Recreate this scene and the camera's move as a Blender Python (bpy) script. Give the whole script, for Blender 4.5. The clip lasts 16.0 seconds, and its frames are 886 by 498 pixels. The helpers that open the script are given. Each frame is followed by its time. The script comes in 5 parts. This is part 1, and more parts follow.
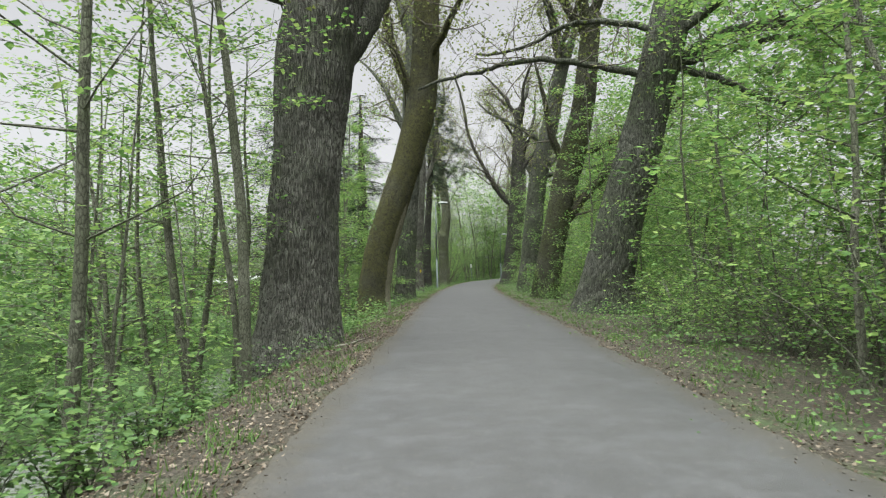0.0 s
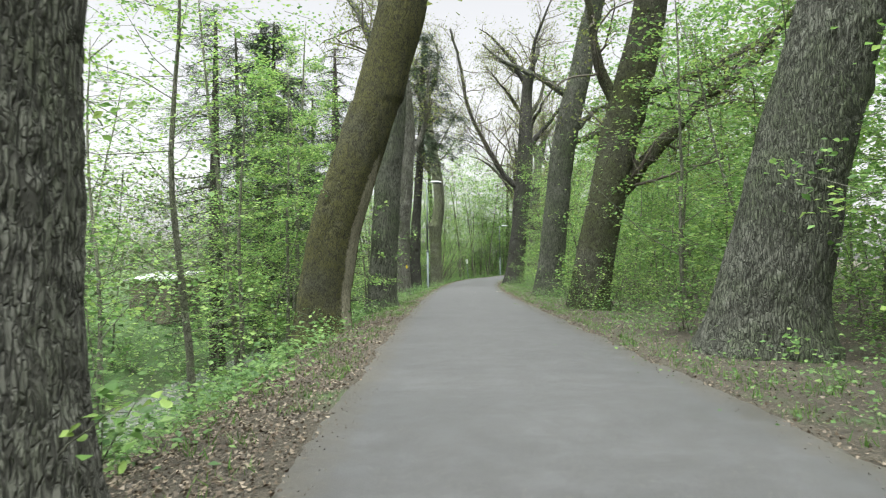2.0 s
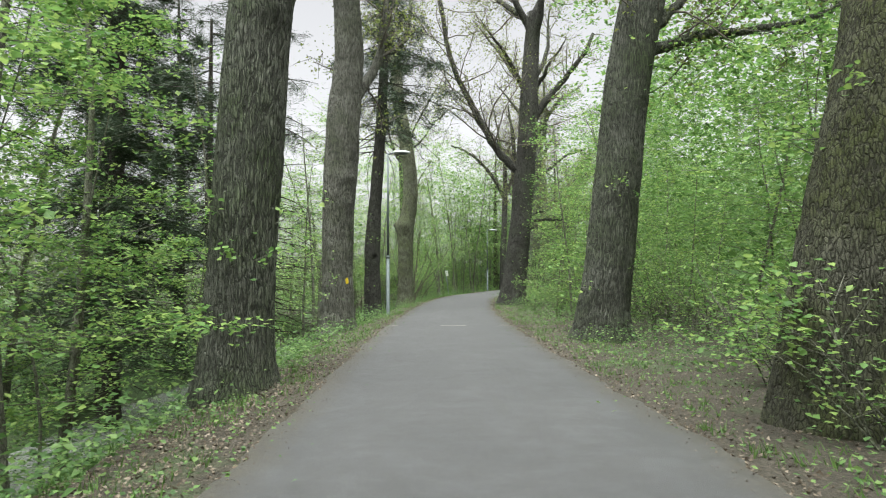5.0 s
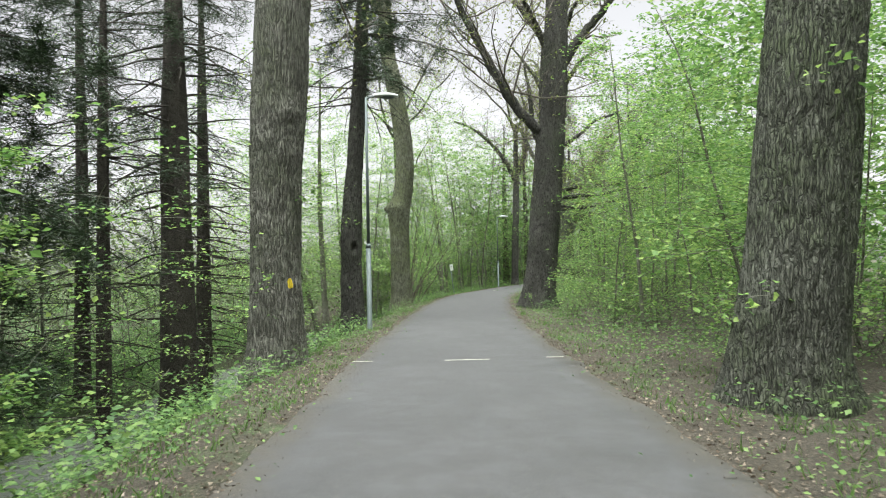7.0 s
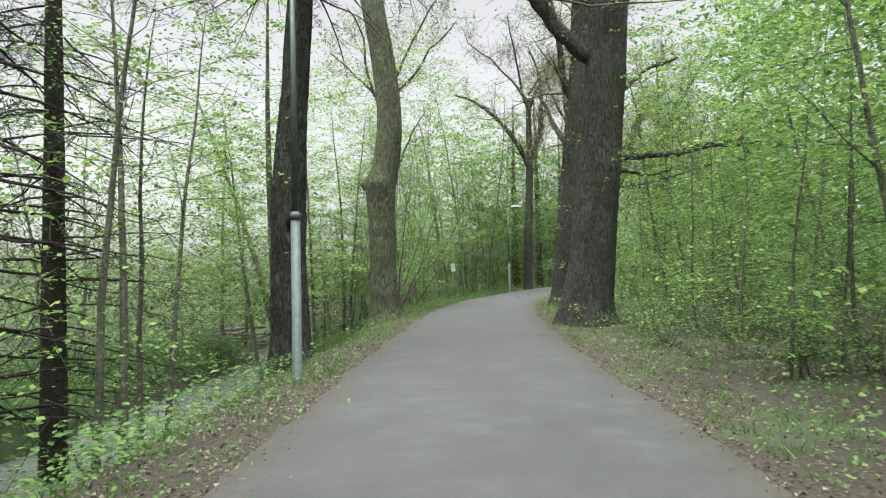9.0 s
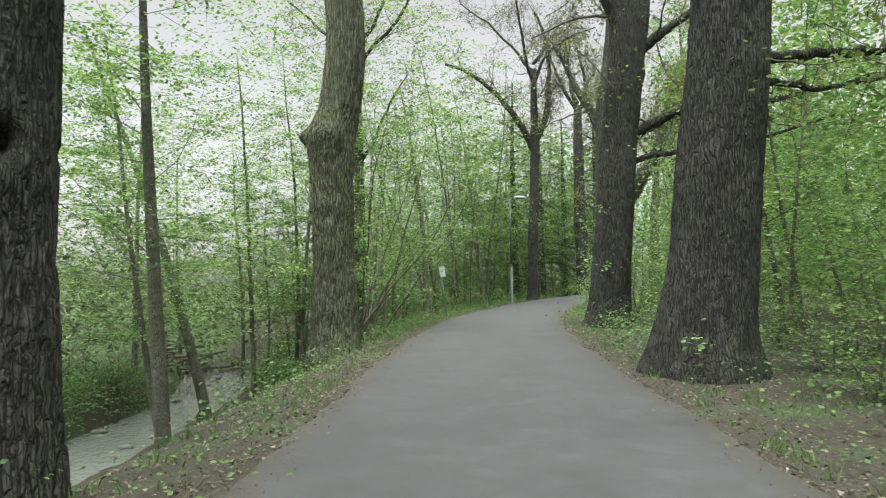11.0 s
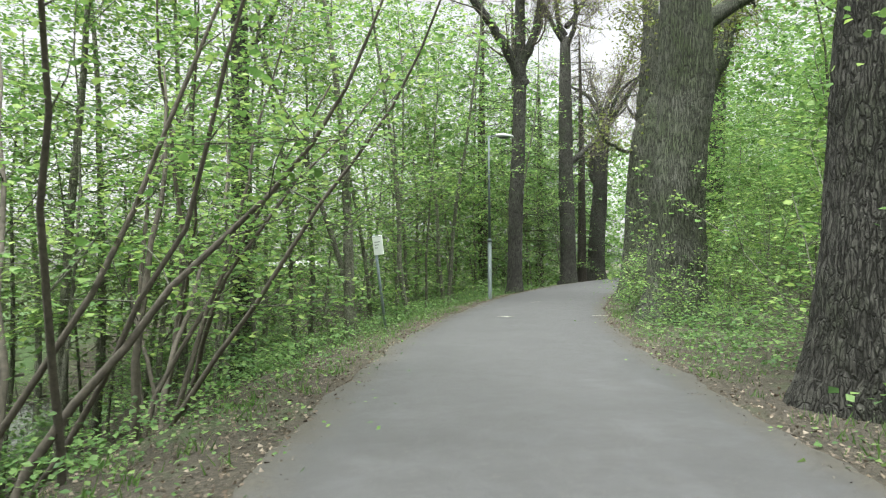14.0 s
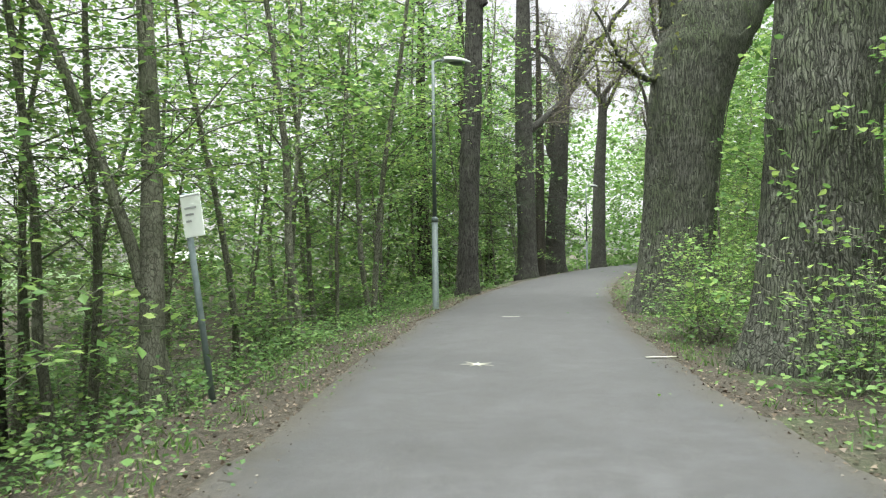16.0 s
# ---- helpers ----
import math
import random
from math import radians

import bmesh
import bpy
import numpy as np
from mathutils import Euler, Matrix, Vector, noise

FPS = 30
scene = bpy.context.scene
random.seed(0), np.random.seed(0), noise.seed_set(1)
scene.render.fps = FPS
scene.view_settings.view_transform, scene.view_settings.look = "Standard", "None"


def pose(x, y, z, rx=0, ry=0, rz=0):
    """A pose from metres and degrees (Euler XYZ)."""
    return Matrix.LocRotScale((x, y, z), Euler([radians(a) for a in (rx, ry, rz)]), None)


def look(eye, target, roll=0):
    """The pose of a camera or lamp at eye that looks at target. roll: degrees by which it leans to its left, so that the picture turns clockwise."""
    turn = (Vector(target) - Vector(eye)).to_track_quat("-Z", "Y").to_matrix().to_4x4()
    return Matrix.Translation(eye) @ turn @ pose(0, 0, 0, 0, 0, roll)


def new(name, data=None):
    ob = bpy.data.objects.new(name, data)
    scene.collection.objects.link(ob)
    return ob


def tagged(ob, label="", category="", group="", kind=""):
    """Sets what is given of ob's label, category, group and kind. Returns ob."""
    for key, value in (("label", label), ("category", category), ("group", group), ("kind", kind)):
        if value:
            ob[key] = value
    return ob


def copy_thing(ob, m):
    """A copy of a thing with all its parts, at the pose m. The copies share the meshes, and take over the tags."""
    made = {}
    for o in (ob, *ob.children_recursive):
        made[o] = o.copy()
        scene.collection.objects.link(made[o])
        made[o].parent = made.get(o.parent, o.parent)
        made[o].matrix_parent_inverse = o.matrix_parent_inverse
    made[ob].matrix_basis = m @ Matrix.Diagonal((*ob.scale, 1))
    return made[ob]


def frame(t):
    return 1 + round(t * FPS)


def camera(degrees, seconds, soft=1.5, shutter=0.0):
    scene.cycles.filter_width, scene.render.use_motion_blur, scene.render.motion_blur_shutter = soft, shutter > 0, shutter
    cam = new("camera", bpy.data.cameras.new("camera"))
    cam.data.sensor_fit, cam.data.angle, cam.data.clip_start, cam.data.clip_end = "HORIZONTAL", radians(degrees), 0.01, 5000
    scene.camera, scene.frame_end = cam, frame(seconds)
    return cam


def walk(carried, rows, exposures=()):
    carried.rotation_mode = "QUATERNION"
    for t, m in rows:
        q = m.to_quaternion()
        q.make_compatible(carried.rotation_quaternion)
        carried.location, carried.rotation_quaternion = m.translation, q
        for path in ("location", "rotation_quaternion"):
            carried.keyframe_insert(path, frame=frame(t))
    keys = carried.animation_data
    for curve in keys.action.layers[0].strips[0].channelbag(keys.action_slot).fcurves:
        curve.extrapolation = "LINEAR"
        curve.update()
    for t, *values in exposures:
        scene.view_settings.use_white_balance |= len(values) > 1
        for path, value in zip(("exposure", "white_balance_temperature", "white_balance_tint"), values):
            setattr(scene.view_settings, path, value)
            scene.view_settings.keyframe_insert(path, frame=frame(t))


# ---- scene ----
cam = camera(64.0, 16.0, soft=1.15, shutter=0.1)
PATH = [
    (0, (0.095, 0.122, 1.198), (0.069, 2.121, 1.258), -1.2),
    (0.5, (-0.006, 2.677, 1.189), (-0.051, 4.676, 1.253), -1.3),
    (1, (-0.099, 5.145, 1.184), (-0.165, 7.143, 1.247), -1.1),
    (1.5, (-0.186, 7.626, 1.168), (-0.242, 9.625, 1.214), -0.7),
    (2, (-0.121, 10.194, 1.189), (-0.122, 12.194, 1.237), -0.7),
    (2.5, (-0.079, 12.731, 1.201), (-0.056, 14.73, 1.261), -0.5),
    (3, (0.005, 15.288, 1.208), (0.057, 17.286, 1.287), -0.6),
    (3.5, (0.085, 17.739, 1.22), (0.139, 19.736, 1.318), -0.4),
    (4, (0.165, 20.234, 1.234), (0.225, 22.23, 1.339), 0.5),
    (4.2, (0.214, 21.223, 1.236), (0.272, 23.22, 1.32), 0.3),
    (6.3, (0.395, 29.45, 1.329), (0.45, 31.448, 1.407), -0.8),
    (6.5, (0.461, 30.428, 1.338), (0.509, 32.426, 1.413), -1.1),
    (7, (0.492, 32.808, 1.331), (0.541, 34.807, 1.395), -1.2),
    (7.5, (0.506, 35.354, 1.289), (0.552, 37.352, 1.366), -1.7),
    (8, (0.593, 37.537, 1.256), (0.623, 39.535, 1.343), -1.7),
    (8.5, (0.559, 39.993, 1.217), (0.6, 41.991, 1.307), -1.5),
    (8.7, (0.632, 40.877, 1.212), (0.676, 42.875, 1.286), -1.4),
    (10.8, (0.93, 50.146, 1.137), (1.014, 52.142, 1.232), -0.3),
    (11, (0.974, 50.978, 1.137), (1.061, 52.974, 1.234), -1.0),
    (11.5, (1.078, 53.129, 1.118), (1.181, 55.124, 1.205), -0.9),
    (12, (1.163, 55.351, 1.132), (1.285, 57.345, 1.208), -0.8),
    (12.5, (1.297, 57.501, 1.134), (1.425, 59.496, 1.196), -0.7),
    (13, (1.44, 59.697, 1.138), (1.589, 61.691, 1.19), -0.3),
    (13.5, (1.543, 61.697, 1.167), (1.73, 63.687, 1.216), -0.1),
    (14, (1.781, 63.757, 1.144), (2.011, 65.743, 1.193), -0.4),
    (14.5, (2.063, 65.764, 1.152), (2.332, 67.746, 1.184), -0.5),
    (15, (2.366, 67.737, 1.154), (2.662, 69.715, 1.191), -0.6),
    (15.5, (2.696, 69.734, 1.161), (3.03, 71.706, 1.189), -0.6),
    (16, (3.083, 71.74, 1.182), (3.485, 73.699, 1.204), -0.7),
]
walk(cam, [(t, look(eye, target, roll)) for t, eye, target, roll in PATH],
     [(0, 1.85), (1.5, 2.2), (2.5, 2.3), (4, 2.12), (7, 2.28), (11, 2.05), (13, 2.15), (14.5, 2.52), (16, 2.5)])


# ---- world and light: a bright overcast spring day ----
world = bpy.data.worlds.new("sky")
scene.world = world
world.use_nodes = True
wn, wl = world.node_tree.nodes, world.node_tree.links
sky = wn.new("ShaderNodeTexSky")
sky.sky_type, sky.sun_disc = "NISHITA", False
sky.sun_elevation, sky.sun_rotation = radians(76), radians(200)
sky.air_density, sky.dust_density, sky.ozone_density = 1.0, 2.0, 1.0
cloud = wn.new("ShaderNodeHueSaturation")
cloud.inputs["Saturation"].default_value = 0.1
wl.new(sky.outputs[0], cloud.inputs["Color"])
wl.new(cloud.outputs[0], wn["Background"].inputs["Color"])
wn["Background"].inputs["Strength"].default_value = 0.05
sun = new("sun", bpy.data.lights.new("sun", "SUN"))
sun.data.energy, sun.data.angle, sun.data.color = 3.6, radians(75), (0.925, 1.0, 0.95)
sun.matrix_world = look((0, 0, 50), (4.3, 11.7, 0))


# ---- materials ----
def material(name):
    m = bpy.data.materials.new(name)
    m.use_nodes = True
    return m, m.node_tree.nodes, m.node_tree.links, m.node_tree.nodes["Principled BSDF"]


def ramp(n, l, source, stops):
    r = n.new("ShaderNodeValToRGB")
    els = r.color_ramp.elements
    while len(els) < len(stops):
        els.new(0.5)
    for e, (at, c) in zip(els, stops):
        e.position, e.color = at, (*c, 1)
    l.new(source, r.inputs[0])
    return r.outputs[0]


def noise_tex(n, l, vec, scale, detail=4.0, rough=0.6):
    t = n.new("ShaderNodeTexNoise")
    t.inputs["Scale"].default_value, t.inputs["Detail"].default_value, t.inputs["Roughness"].default_value = scale, detail, rough
    if vec is not None:
        l.new(vec, t.inputs["Vector"])
    return t.outputs["Fac"]


def mix(n, l, fac, a, b):
    m = n.new("ShaderNodeMix")
    m.data_type = "RGBA"
    for v, i in ((fac, 0), (a, 6), (b, 7)):
        if isinstance(v, float):
            m.inputs[i].default_value = v
        elif isinstance(v, tuple):
            m.inputs[i].default_value = (*v, 1)
        else:
            l.new(v, m.inputs[i])
    return m.outputs[2]


def math_node(n, l, op, a, b=0.0):
    m = n.new("ShaderNodeMath")
    m.operation = op
    for v, i in ((a, 0), (b, 1)):
        if isinstance(v, (float, int)):
            m.inputs[i].default_value = v
        else:
            l.new(v, m.inputs[i])
    return m.outputs[0]


def bump(n, l, bsdf, height, strength, distance):
    b = n.new("ShaderNodeBump")
    b.inputs["Strength"].default_value, b.inputs["Distance"].default_value = strength, distance
    l.new(height, b.inputs["Height"])
    l.new(b.outputs[0], bsdf.inputs["Normal"])


def object_coords(n, l, scale=(1, 1, 1)):
    c, m = n.new("ShaderNodeTexCoord"), n.new("ShaderNodeMapping")
    m.inputs["Scale"].default_value = scale
    l.new(c.outputs["Object"], m.inputs["Vector"])
    return c.outputs["Object"], m.outputs[0]


def bark_material(name, dark, light, moss, moss_at, furrow=25.0, stretch=0.09, relief=0.034, scar=None):
    """Furrowed bark: long crooked plates with dark cracks between them, broken across, lichen and moss in patches."""
    m, n, l, b = material(name)
    plain, _ = object_coords(n, l)
    sway = n.new("ShaderNodeTexNoise")
    sway.inputs["Scale"].default_value, sway.inputs["Detail"].default_value = 5.0, 3.0
    l.new(plain, sway.inputs["Vector"])
    bent = n.new("ShaderNodeVectorMath")
    bent.operation = "MULTIPLY_ADD"
    l.new(sway.outputs["Color"], bent.inputs[0])
    bent.inputs[1].default_value = (1.6 / furrow, 1.6 / furrow, 1.6 / furrow)
    l.new(plain, bent.inputs[2])

    def cells(scale, tall, low, high):
        place, v, edge = n.new("ShaderNodeMapping"), n.new("ShaderNodeTexVoronoi"), n.new("ShaderNodeMapRange")
        place.inputs["Scale"].default_value = (1, 1, tall)
        l.new(bent.outputs[0], place.inputs["Vector"])
        v.feature = "DISTANCE_TO_EDGE"
        v.inputs["Scale"].default_value = scale
        l.new(place.outputs[0], v.inputs["Vector"])
        edge.interpolation_type = "SMOOTHSTEP"
        edge.inputs["From Min"].default_value, edge.inputs["From Max"].default_value = low, high
        uneven = math_node(n, l, "MULTIPLY", math_node(n, l, "SUBTRACT", noise_tex(n, l, plain, 9.0, 3.0, 0.6), 0.5), 0.3)
        l.new(math_node(n, l, "ADD", v.outputs["Distance"], uneven), edge.inputs["Value"])
        return edge.outputs[0], place.outputs[0]

    crack, tall = cells(furrow, stretch, -0.02, 0.17)
    small, _ = cells(furrow * 1.7, stretch * 2.2, -0.03, 0.12)
    grain = noise_tex(n, l, tall, 75.0, 5.0, 0.7)
    lichen = noise_tex(n, l, plain, 5.0, 6.0, 0.7)
    plates = math_node(n, l, "MULTIPLY", crack, math_node(n, l, "ADD", math_node(n, l, "MULTIPLY", small, 0.5), 0.5))
    tone = ramp(n, l, noise_tex(n, l, plain, 1.3, 5.0, 0.65), [(0.32, dark), (0.68, light)])
    tone = mix(n, l, ramp(n, l, lichen, [(0.5, (0, 0, 0)), (0.72, (0.5, 0.5, 0.5))]), tone, tuple(min(0.5, 1.5 * c) for c in light))
    tone = mix(n, l, math_node(n, l, "MULTIPLY", grain, 0.5), tone, tuple(0.45 * c for c in dark))
    patch = ramp(n, l, noise_tex(n, l, plain, 0.9, 6.0, 0.65), [(moss_at, (0, 0, 0)), (moss_at + 0.22, (1, 1, 1))])
    green = mix(n, l, grain, moss, tuple(0.5 * c for c in moss))
    tone = mix(n, l, math_node(n, l, "MULTIPLY", patch, 0.75), tone, green)
    tone = mix(n, l, plates, tuple(0.5 * c for c in dark), tone)
    if scar:
        where, ragged, bare = n.new("ShaderNodeAttribute"), n.new("ShaderNodeMapRange"), noise_tex(n, l, tall, 42.0, 5.0, 0.6)
        where.attribute_name = "scar"
        l.new(math_node(n, l, "ADD", where.outputs["Fac"], math_node(n, l, "MULTIPLY", noise_tex(n, l, plain, 11.0, 6.0, 0.7), 1.2)), ragged.inputs["Value"])
        ragged.inputs["From Min"].default_value, ragged.inputs["From Max"].default_value = 1.02, 1.16
        tone = mix(n, l, math_node(n, l, "MULTIPLY", ragged.outputs[0], scar[2]), tone, ramp(n, l, bare, [(0.35, scar[0]), (0.65, scar[1])]))
        plates = mix(n, l, ragged.outputs[0], plates, (0.8, 0.8, 0.8))
    l.new(tone, b.inputs["Base Color"])
    b.inputs["Roughness"].default_value = 0.95
    b.inputs["Specular IOR Level"].default_value = 0.2
    height = math_node(n, l, "ADD", plates, math_node(n, l, "MULTIPLY", grain, 0.35))
    bump(n, l, b, height, 1.0, relief)
    return m


def leaf_material(name, colours, translucent=0.45):
    m, n, l, b = material(name)
    g = n.new("ShaderNodeNewGeometry")
    tone = ramp(n, l, g.outputs["Random Per Island"], [(i / (len(colours) - 1), c) for i, c in enumerate(colours)])
    plain, _ = object_coords(n, l)
    tone = mix(n, l, math_node(n, l, "MULTIPLY", noise_tex(n, l, plain, 0.9, 2.0), 0.4), tone, tuple(0.8 * c for c in colours[0]))
    l.new(tone, b.inputs["Base Color"])
    b.inputs["Roughness"].default_value = 0.5
    b.inputs["Specular IOR Level"].default_value = 0.3
    t, s = n.new("ShaderNodeBsdfTranslucent"), n.new("ShaderNodeMixShader")
    l.new(tone, t.inputs["Color"])
    s.inputs[0].default_value = translucent
    l.new(b.outputs[0], s.inputs[1])
    l.new(t.outputs[0], s.inputs[2])
    l.new(s.outputs[0], n["Material Output"].inputs["Surface"])
    return m


def plain_material(name, a, c, scale, rough=0.7, metal=0.0, bump_size=0.0):
    m, n, l, b = material(name)
    plain, _ = object_coords(n, l)
    f = noise_tex(n, l, plain, scale)
    l.new(ramp(n, l, f, [(0.3, a), (0.7, c)]), b.inputs["Base Color"])
    b.inputs["Roughness"].default_value, b.inputs["Metallic"].default_value = rough, metal
    if bump_size:
        bump(n, l, b, f, 0.7, bump_size)
    return m


OAK_BARK = bark_material("oak_bark", (0.105, 0.100, 0.088), (0.245, 0.238, 0.212), (0.094, 0.112, 0.058), 0.48)
GREEN_BARK = bark_material("algae_green_oak_bark", (0.120, 0.122, 0.088), (0.26, 0.265, 0.194), (0.148, 0.176, 0.072), 0.40, 20.0)
HALF_BARK = bark_material("grey_green_oak_bark", (0.088, 0.088, 0.072), (0.188, 0.190, 0.160), (0.092, 0.122, 0.052), 0.42)
# Darker oak bark: crown shade and backlighting are put into its colour.
SHADE_TONED_BARK = bark_material("shade_toned_oak_bark", (0.054, 0.051, 0.045), (0.118, 0.112, 0.100), (0.058, 0.076, 0.036), 0.48)
MOSSY_BARK = bark_material("mossy_oak_bark", (0.066, 0.063, 0.046), (0.140, 0.135, 0.105), (0.102, 0.118, 0.034), 0.38, 30.0, 0.28, 0.024)
SCARRED_BARK = bark_material("scarred_mossy_oak_bark", (0.066, 0.063, 0.046), (0.140, 0.135, 0.105), (0.135, 0.128, 0.036), 0.30, 32.0, 0.36, 0.024, ((0.095, 0.085, 0.062), (0.25, 0.226, 0.178), 0.8))
MARKED_BARK = bark_material("oak_bark_with_paint", (0.115, 0.110, 0.094), (0.265, 0.256, 0.222), (0.096, 0.116, 0.058), 0.46, scar=((0.34, 0.25, 0.015), (0.5, 0.38, 0.03), 1.0))
SPRUCE_BARK = bark_material("spruce_bark", (0.045, 0.039, 0.033), (0.095, 0.084, 0.070), (0.038, 0.048, 0.027), 0.6, 26.0, 0.6, 0.015)
YOUNG_BARK = bark_material("young_bark", (0.115, 0.113, 0.088), (0.25, 0.245, 0.198), (0.112, 0.142, 0.066), 0.45, 34.0, 0.35, 0.006)
TWIG_BARK = plain_material("oak_twig", (0.05, 0.042, 0.033), (0.11, 0.092, 0.074), 20.0, 0.9)
MAPLE_LEAF = leaf_material("maple_leaf", [(0.062, 0.132, 0.034), (0.172, 0.298, 0.082), (0.335, 0.435, 0.125)], 0.46)
HERB_LEAF = leaf_material("herb_leaf", [(0.046, 0.098, 0.031), (0.118, 0.215, 0.064), (0.215, 0.315, 0.098)], 0.42)
OAK_LEAF = leaf_material("oak_leaf", [(0.10, 0.13, 0.035), (0.165, 0.20, 0.055), (0.22, 0.225, 0.08)])
FAR_LEAF = leaf_material("far_leaf", [(0.06, 0.122, 0.032), (0.125, 0.228, 0.062), (0.215, 0.32, 0.098)], 0.5)
THICKET = leaf_material("thicket_leaf", [(0.06, 0.07, 0.035), (0.10, 0.125, 0.058), (0.15, 0.185, 0.085)], 0.4)
NEEDLES = leaf_material("needles", [(0.018, 0.033, 0.016), (0.03, 0.05, 0.022), (0.048, 0.07, 0.032)], 0.15)
LITTER = leaf_material("dry_leaf", [(0.045, 0.031, 0.021), (0.095, 0.068, 0.048), (0.27, 0.215, 0.165)], 0.1)
CRUMB = leaf_material("leaf_crumb", [(0.045, 0.037, 0.028), (0.085, 0.07, 0.055), (0.15, 0.125, 0.1)], 0.1)
GRASS = leaf_material("grass_blade", [(0.045, 0.10, 0.02), (0.09, 0.18, 0.038), (0.16, 0.24, 0.07)], 0.3)
GALVANISED = plain_material("galvanised_steel", (0.055, 0.070, 0.070), (0.09, 0.108, 0.108), 14.0, 0.6, 0.2)
PALE_STEEL = plain_material("pale_steel", (0.13, 0.165, 0.18), (0.20, 0.235, 0.25), 14.0, 0.5, 0.2)
LAMP_WHITE = plain_material("lamp_housing", (0.26, 0.27, 0.265), (0.36, 0.37, 0.365), 9.0, 0.5)
SIGN_WHITE = plain_material("sign_face", (0.66, 0.67, 0.66), (0.74, 0.75, 0.74), 6.0, 0.4)
INK = plain_material("faded_ink", (0.25, 0.25, 0.26), (0.34, 0.34, 0.35), 8.0)
ROAD_PAINT = plain_material("road_paint", (0.26, 0.25, 0.21), (0.48, 0.46, 0.39), 40.0, 0.6)

m, n, l, b = material("asphalt")
plain, _ = object_coords(n, l)
grit, patch = noise_tex(n, l, plain, 160.0, 3.0, 0.7), noise_tex(n, l, plain, 0.9, 8.0, 0.72)
tone = ramp(n, l, patch, [(0.32, (0.042, 0.0395, 0.0435)), (0.68, (0.078, 0.0735, 0.080))])
blotch = noise_tex(n, l, plain, 3.6, 6.0, 0.7)
tone = mix(n, l, ramp(n, l, blotch, [(0.44, (0.5, 0.5, 0.5)), (0.60, (0, 0, 0))]), tone, (0.046, 0.041, 0.042))
tone = mix(n, l, math_node(n, l, "MULTIPLY", grit, 0.6), tone, (0.025, 0.025, 0.025))
speck = ramp(n, l, noise_tex(n, l, plain, 38.0, 2.0), [(0.64, (0, 0, 0)), (0.72, (1, 1, 1))])
tone = mix(n, l, math_node(n, l, "MULTIPLY", speck, 0.5), tone, (0.13, 0.118, 0.107))
rim, silt = n.new("ShaderNodeAttribute"), n.new("ShaderNodeMapRange")
rim.attribute_name = "rim"
l.new(math_node(n, l, "ADD", rim.outputs["Fac"], math_node(n, l, "MULTIPLY", noise_tex(n, l, plain, 4.5, 6.0, 0.7), 0.7)), silt.inputs["Value"])
silt.inputs["From Min"].default_value, silt.inputs["From Max"].default_value = 0.95, 1.4
dirt = ramp(n, l, noise_tex(n, l, plain, 30.0, 5.0, 0.7), [(0.35, (0.024, 0.019, 0.014)), (0.65, (0.07, 0.058, 0.045))])
tone = mix(n, l, math_node(n, l, "MULTIPLY", silt.outputs[0], 0.85), tone, dirt)
stain = ramp(n, l, noise_tex(n, l, plain, 1.7, 5.0, 0.6), [(0.66, (0, 0, 0)), (0.74, (0.6, 0.6, 0.6))])
tone = mix(n, l, stain, tone, (0.030, 0.028, 0.027))
l.new(tone, b.inputs["Base Color"])
b.inputs["Roughness"].default_value = 0.7
bump(n, l, b, math_node(n, l, "ADD", grit, blotch), 0.6, 0.008)
ASPHALT = m

m, n, l, b = material("forest_soil")
plain, _ = object_coords(n, l)
fine, wide = noise_tex(n, l, plain, 26.0, 6.0, 0.75), noise_tex(n, l, plain, 0.55, 5.0, 0.6)
soil = ramp(n, l, fine, [(0.34, (0.017, 0.013, 0.009)), (0.52, (0.047, 0.037, 0.026)), (0.66, (0.105, 0.086, 0.066))])
turf = ramp(n, l, fine, [(0.3, (0.024, 0.045, 0.013)), (0.7, (0.07, 0.125, 0.036))])
tone = mix(n, l, ramp(n, l, wide, [(0.54, (0, 0, 0)), (0.7, (0.8, 0.8, 0.8))]), soil, turf)
split, field = n.new("ShaderNodeSeparateXYZ"), n.new("ShaderNodeMapRange")
l.new(plain, split.inputs[0])
l.new(math_node(n, l, "ADD", split.outputs[0], math_node(n, l, "MULTIPLY", wide, 6.0)), field.inputs["Value"])
field.inputs["From Min"].default_value, field.inputs["From Max"].default_value = -5.3, -7.5
tone = mix(n, l, field.outputs[0], tone, turf)
l.new(tone, b.inputs["Base Color"])
b.inputs["Roughness"].default_value = 1.0
bump(n, l, b, fine, 0.9, 0.04)
SOIL = m

m, n, l, b = material("stream_water")
plain, wave = object_coords(n, l, (1.0, 0.7, 1.0))
# Murky grey, lightened to carry the sky reflection that the foliage blocks.
b.inputs["Base Color"].default_value = (0.15, 0.155, 0.142, 1)
b.inputs["Roughness"].default_value, b.inputs["IOR"].default_value = 0.06, 1.33
bump(n, l, b, noise_tex(n, l, wave, 6.0, 3.0, 0.5), 0.6, 0.035)
WATER = m


# ---- mesh helpers ----
rng = np.random.default_rng(7)


def mesh_object(name, verts, faces, mat, parent=None, label="", smooth=True):
    me = bpy.data.meshes.new(name)
    me.from_pydata([tuple(v) for v in np.asarray(verts, float).tolist()], [], faces)
    if smooth:
        me.polygons.foreach_set("use_smooth", [True] * len(me.polygons))
    me.materials.append(mat)
    me.update()
    ob = new(name, me)
    ob.parent = parent
    return tagged(ob, label)


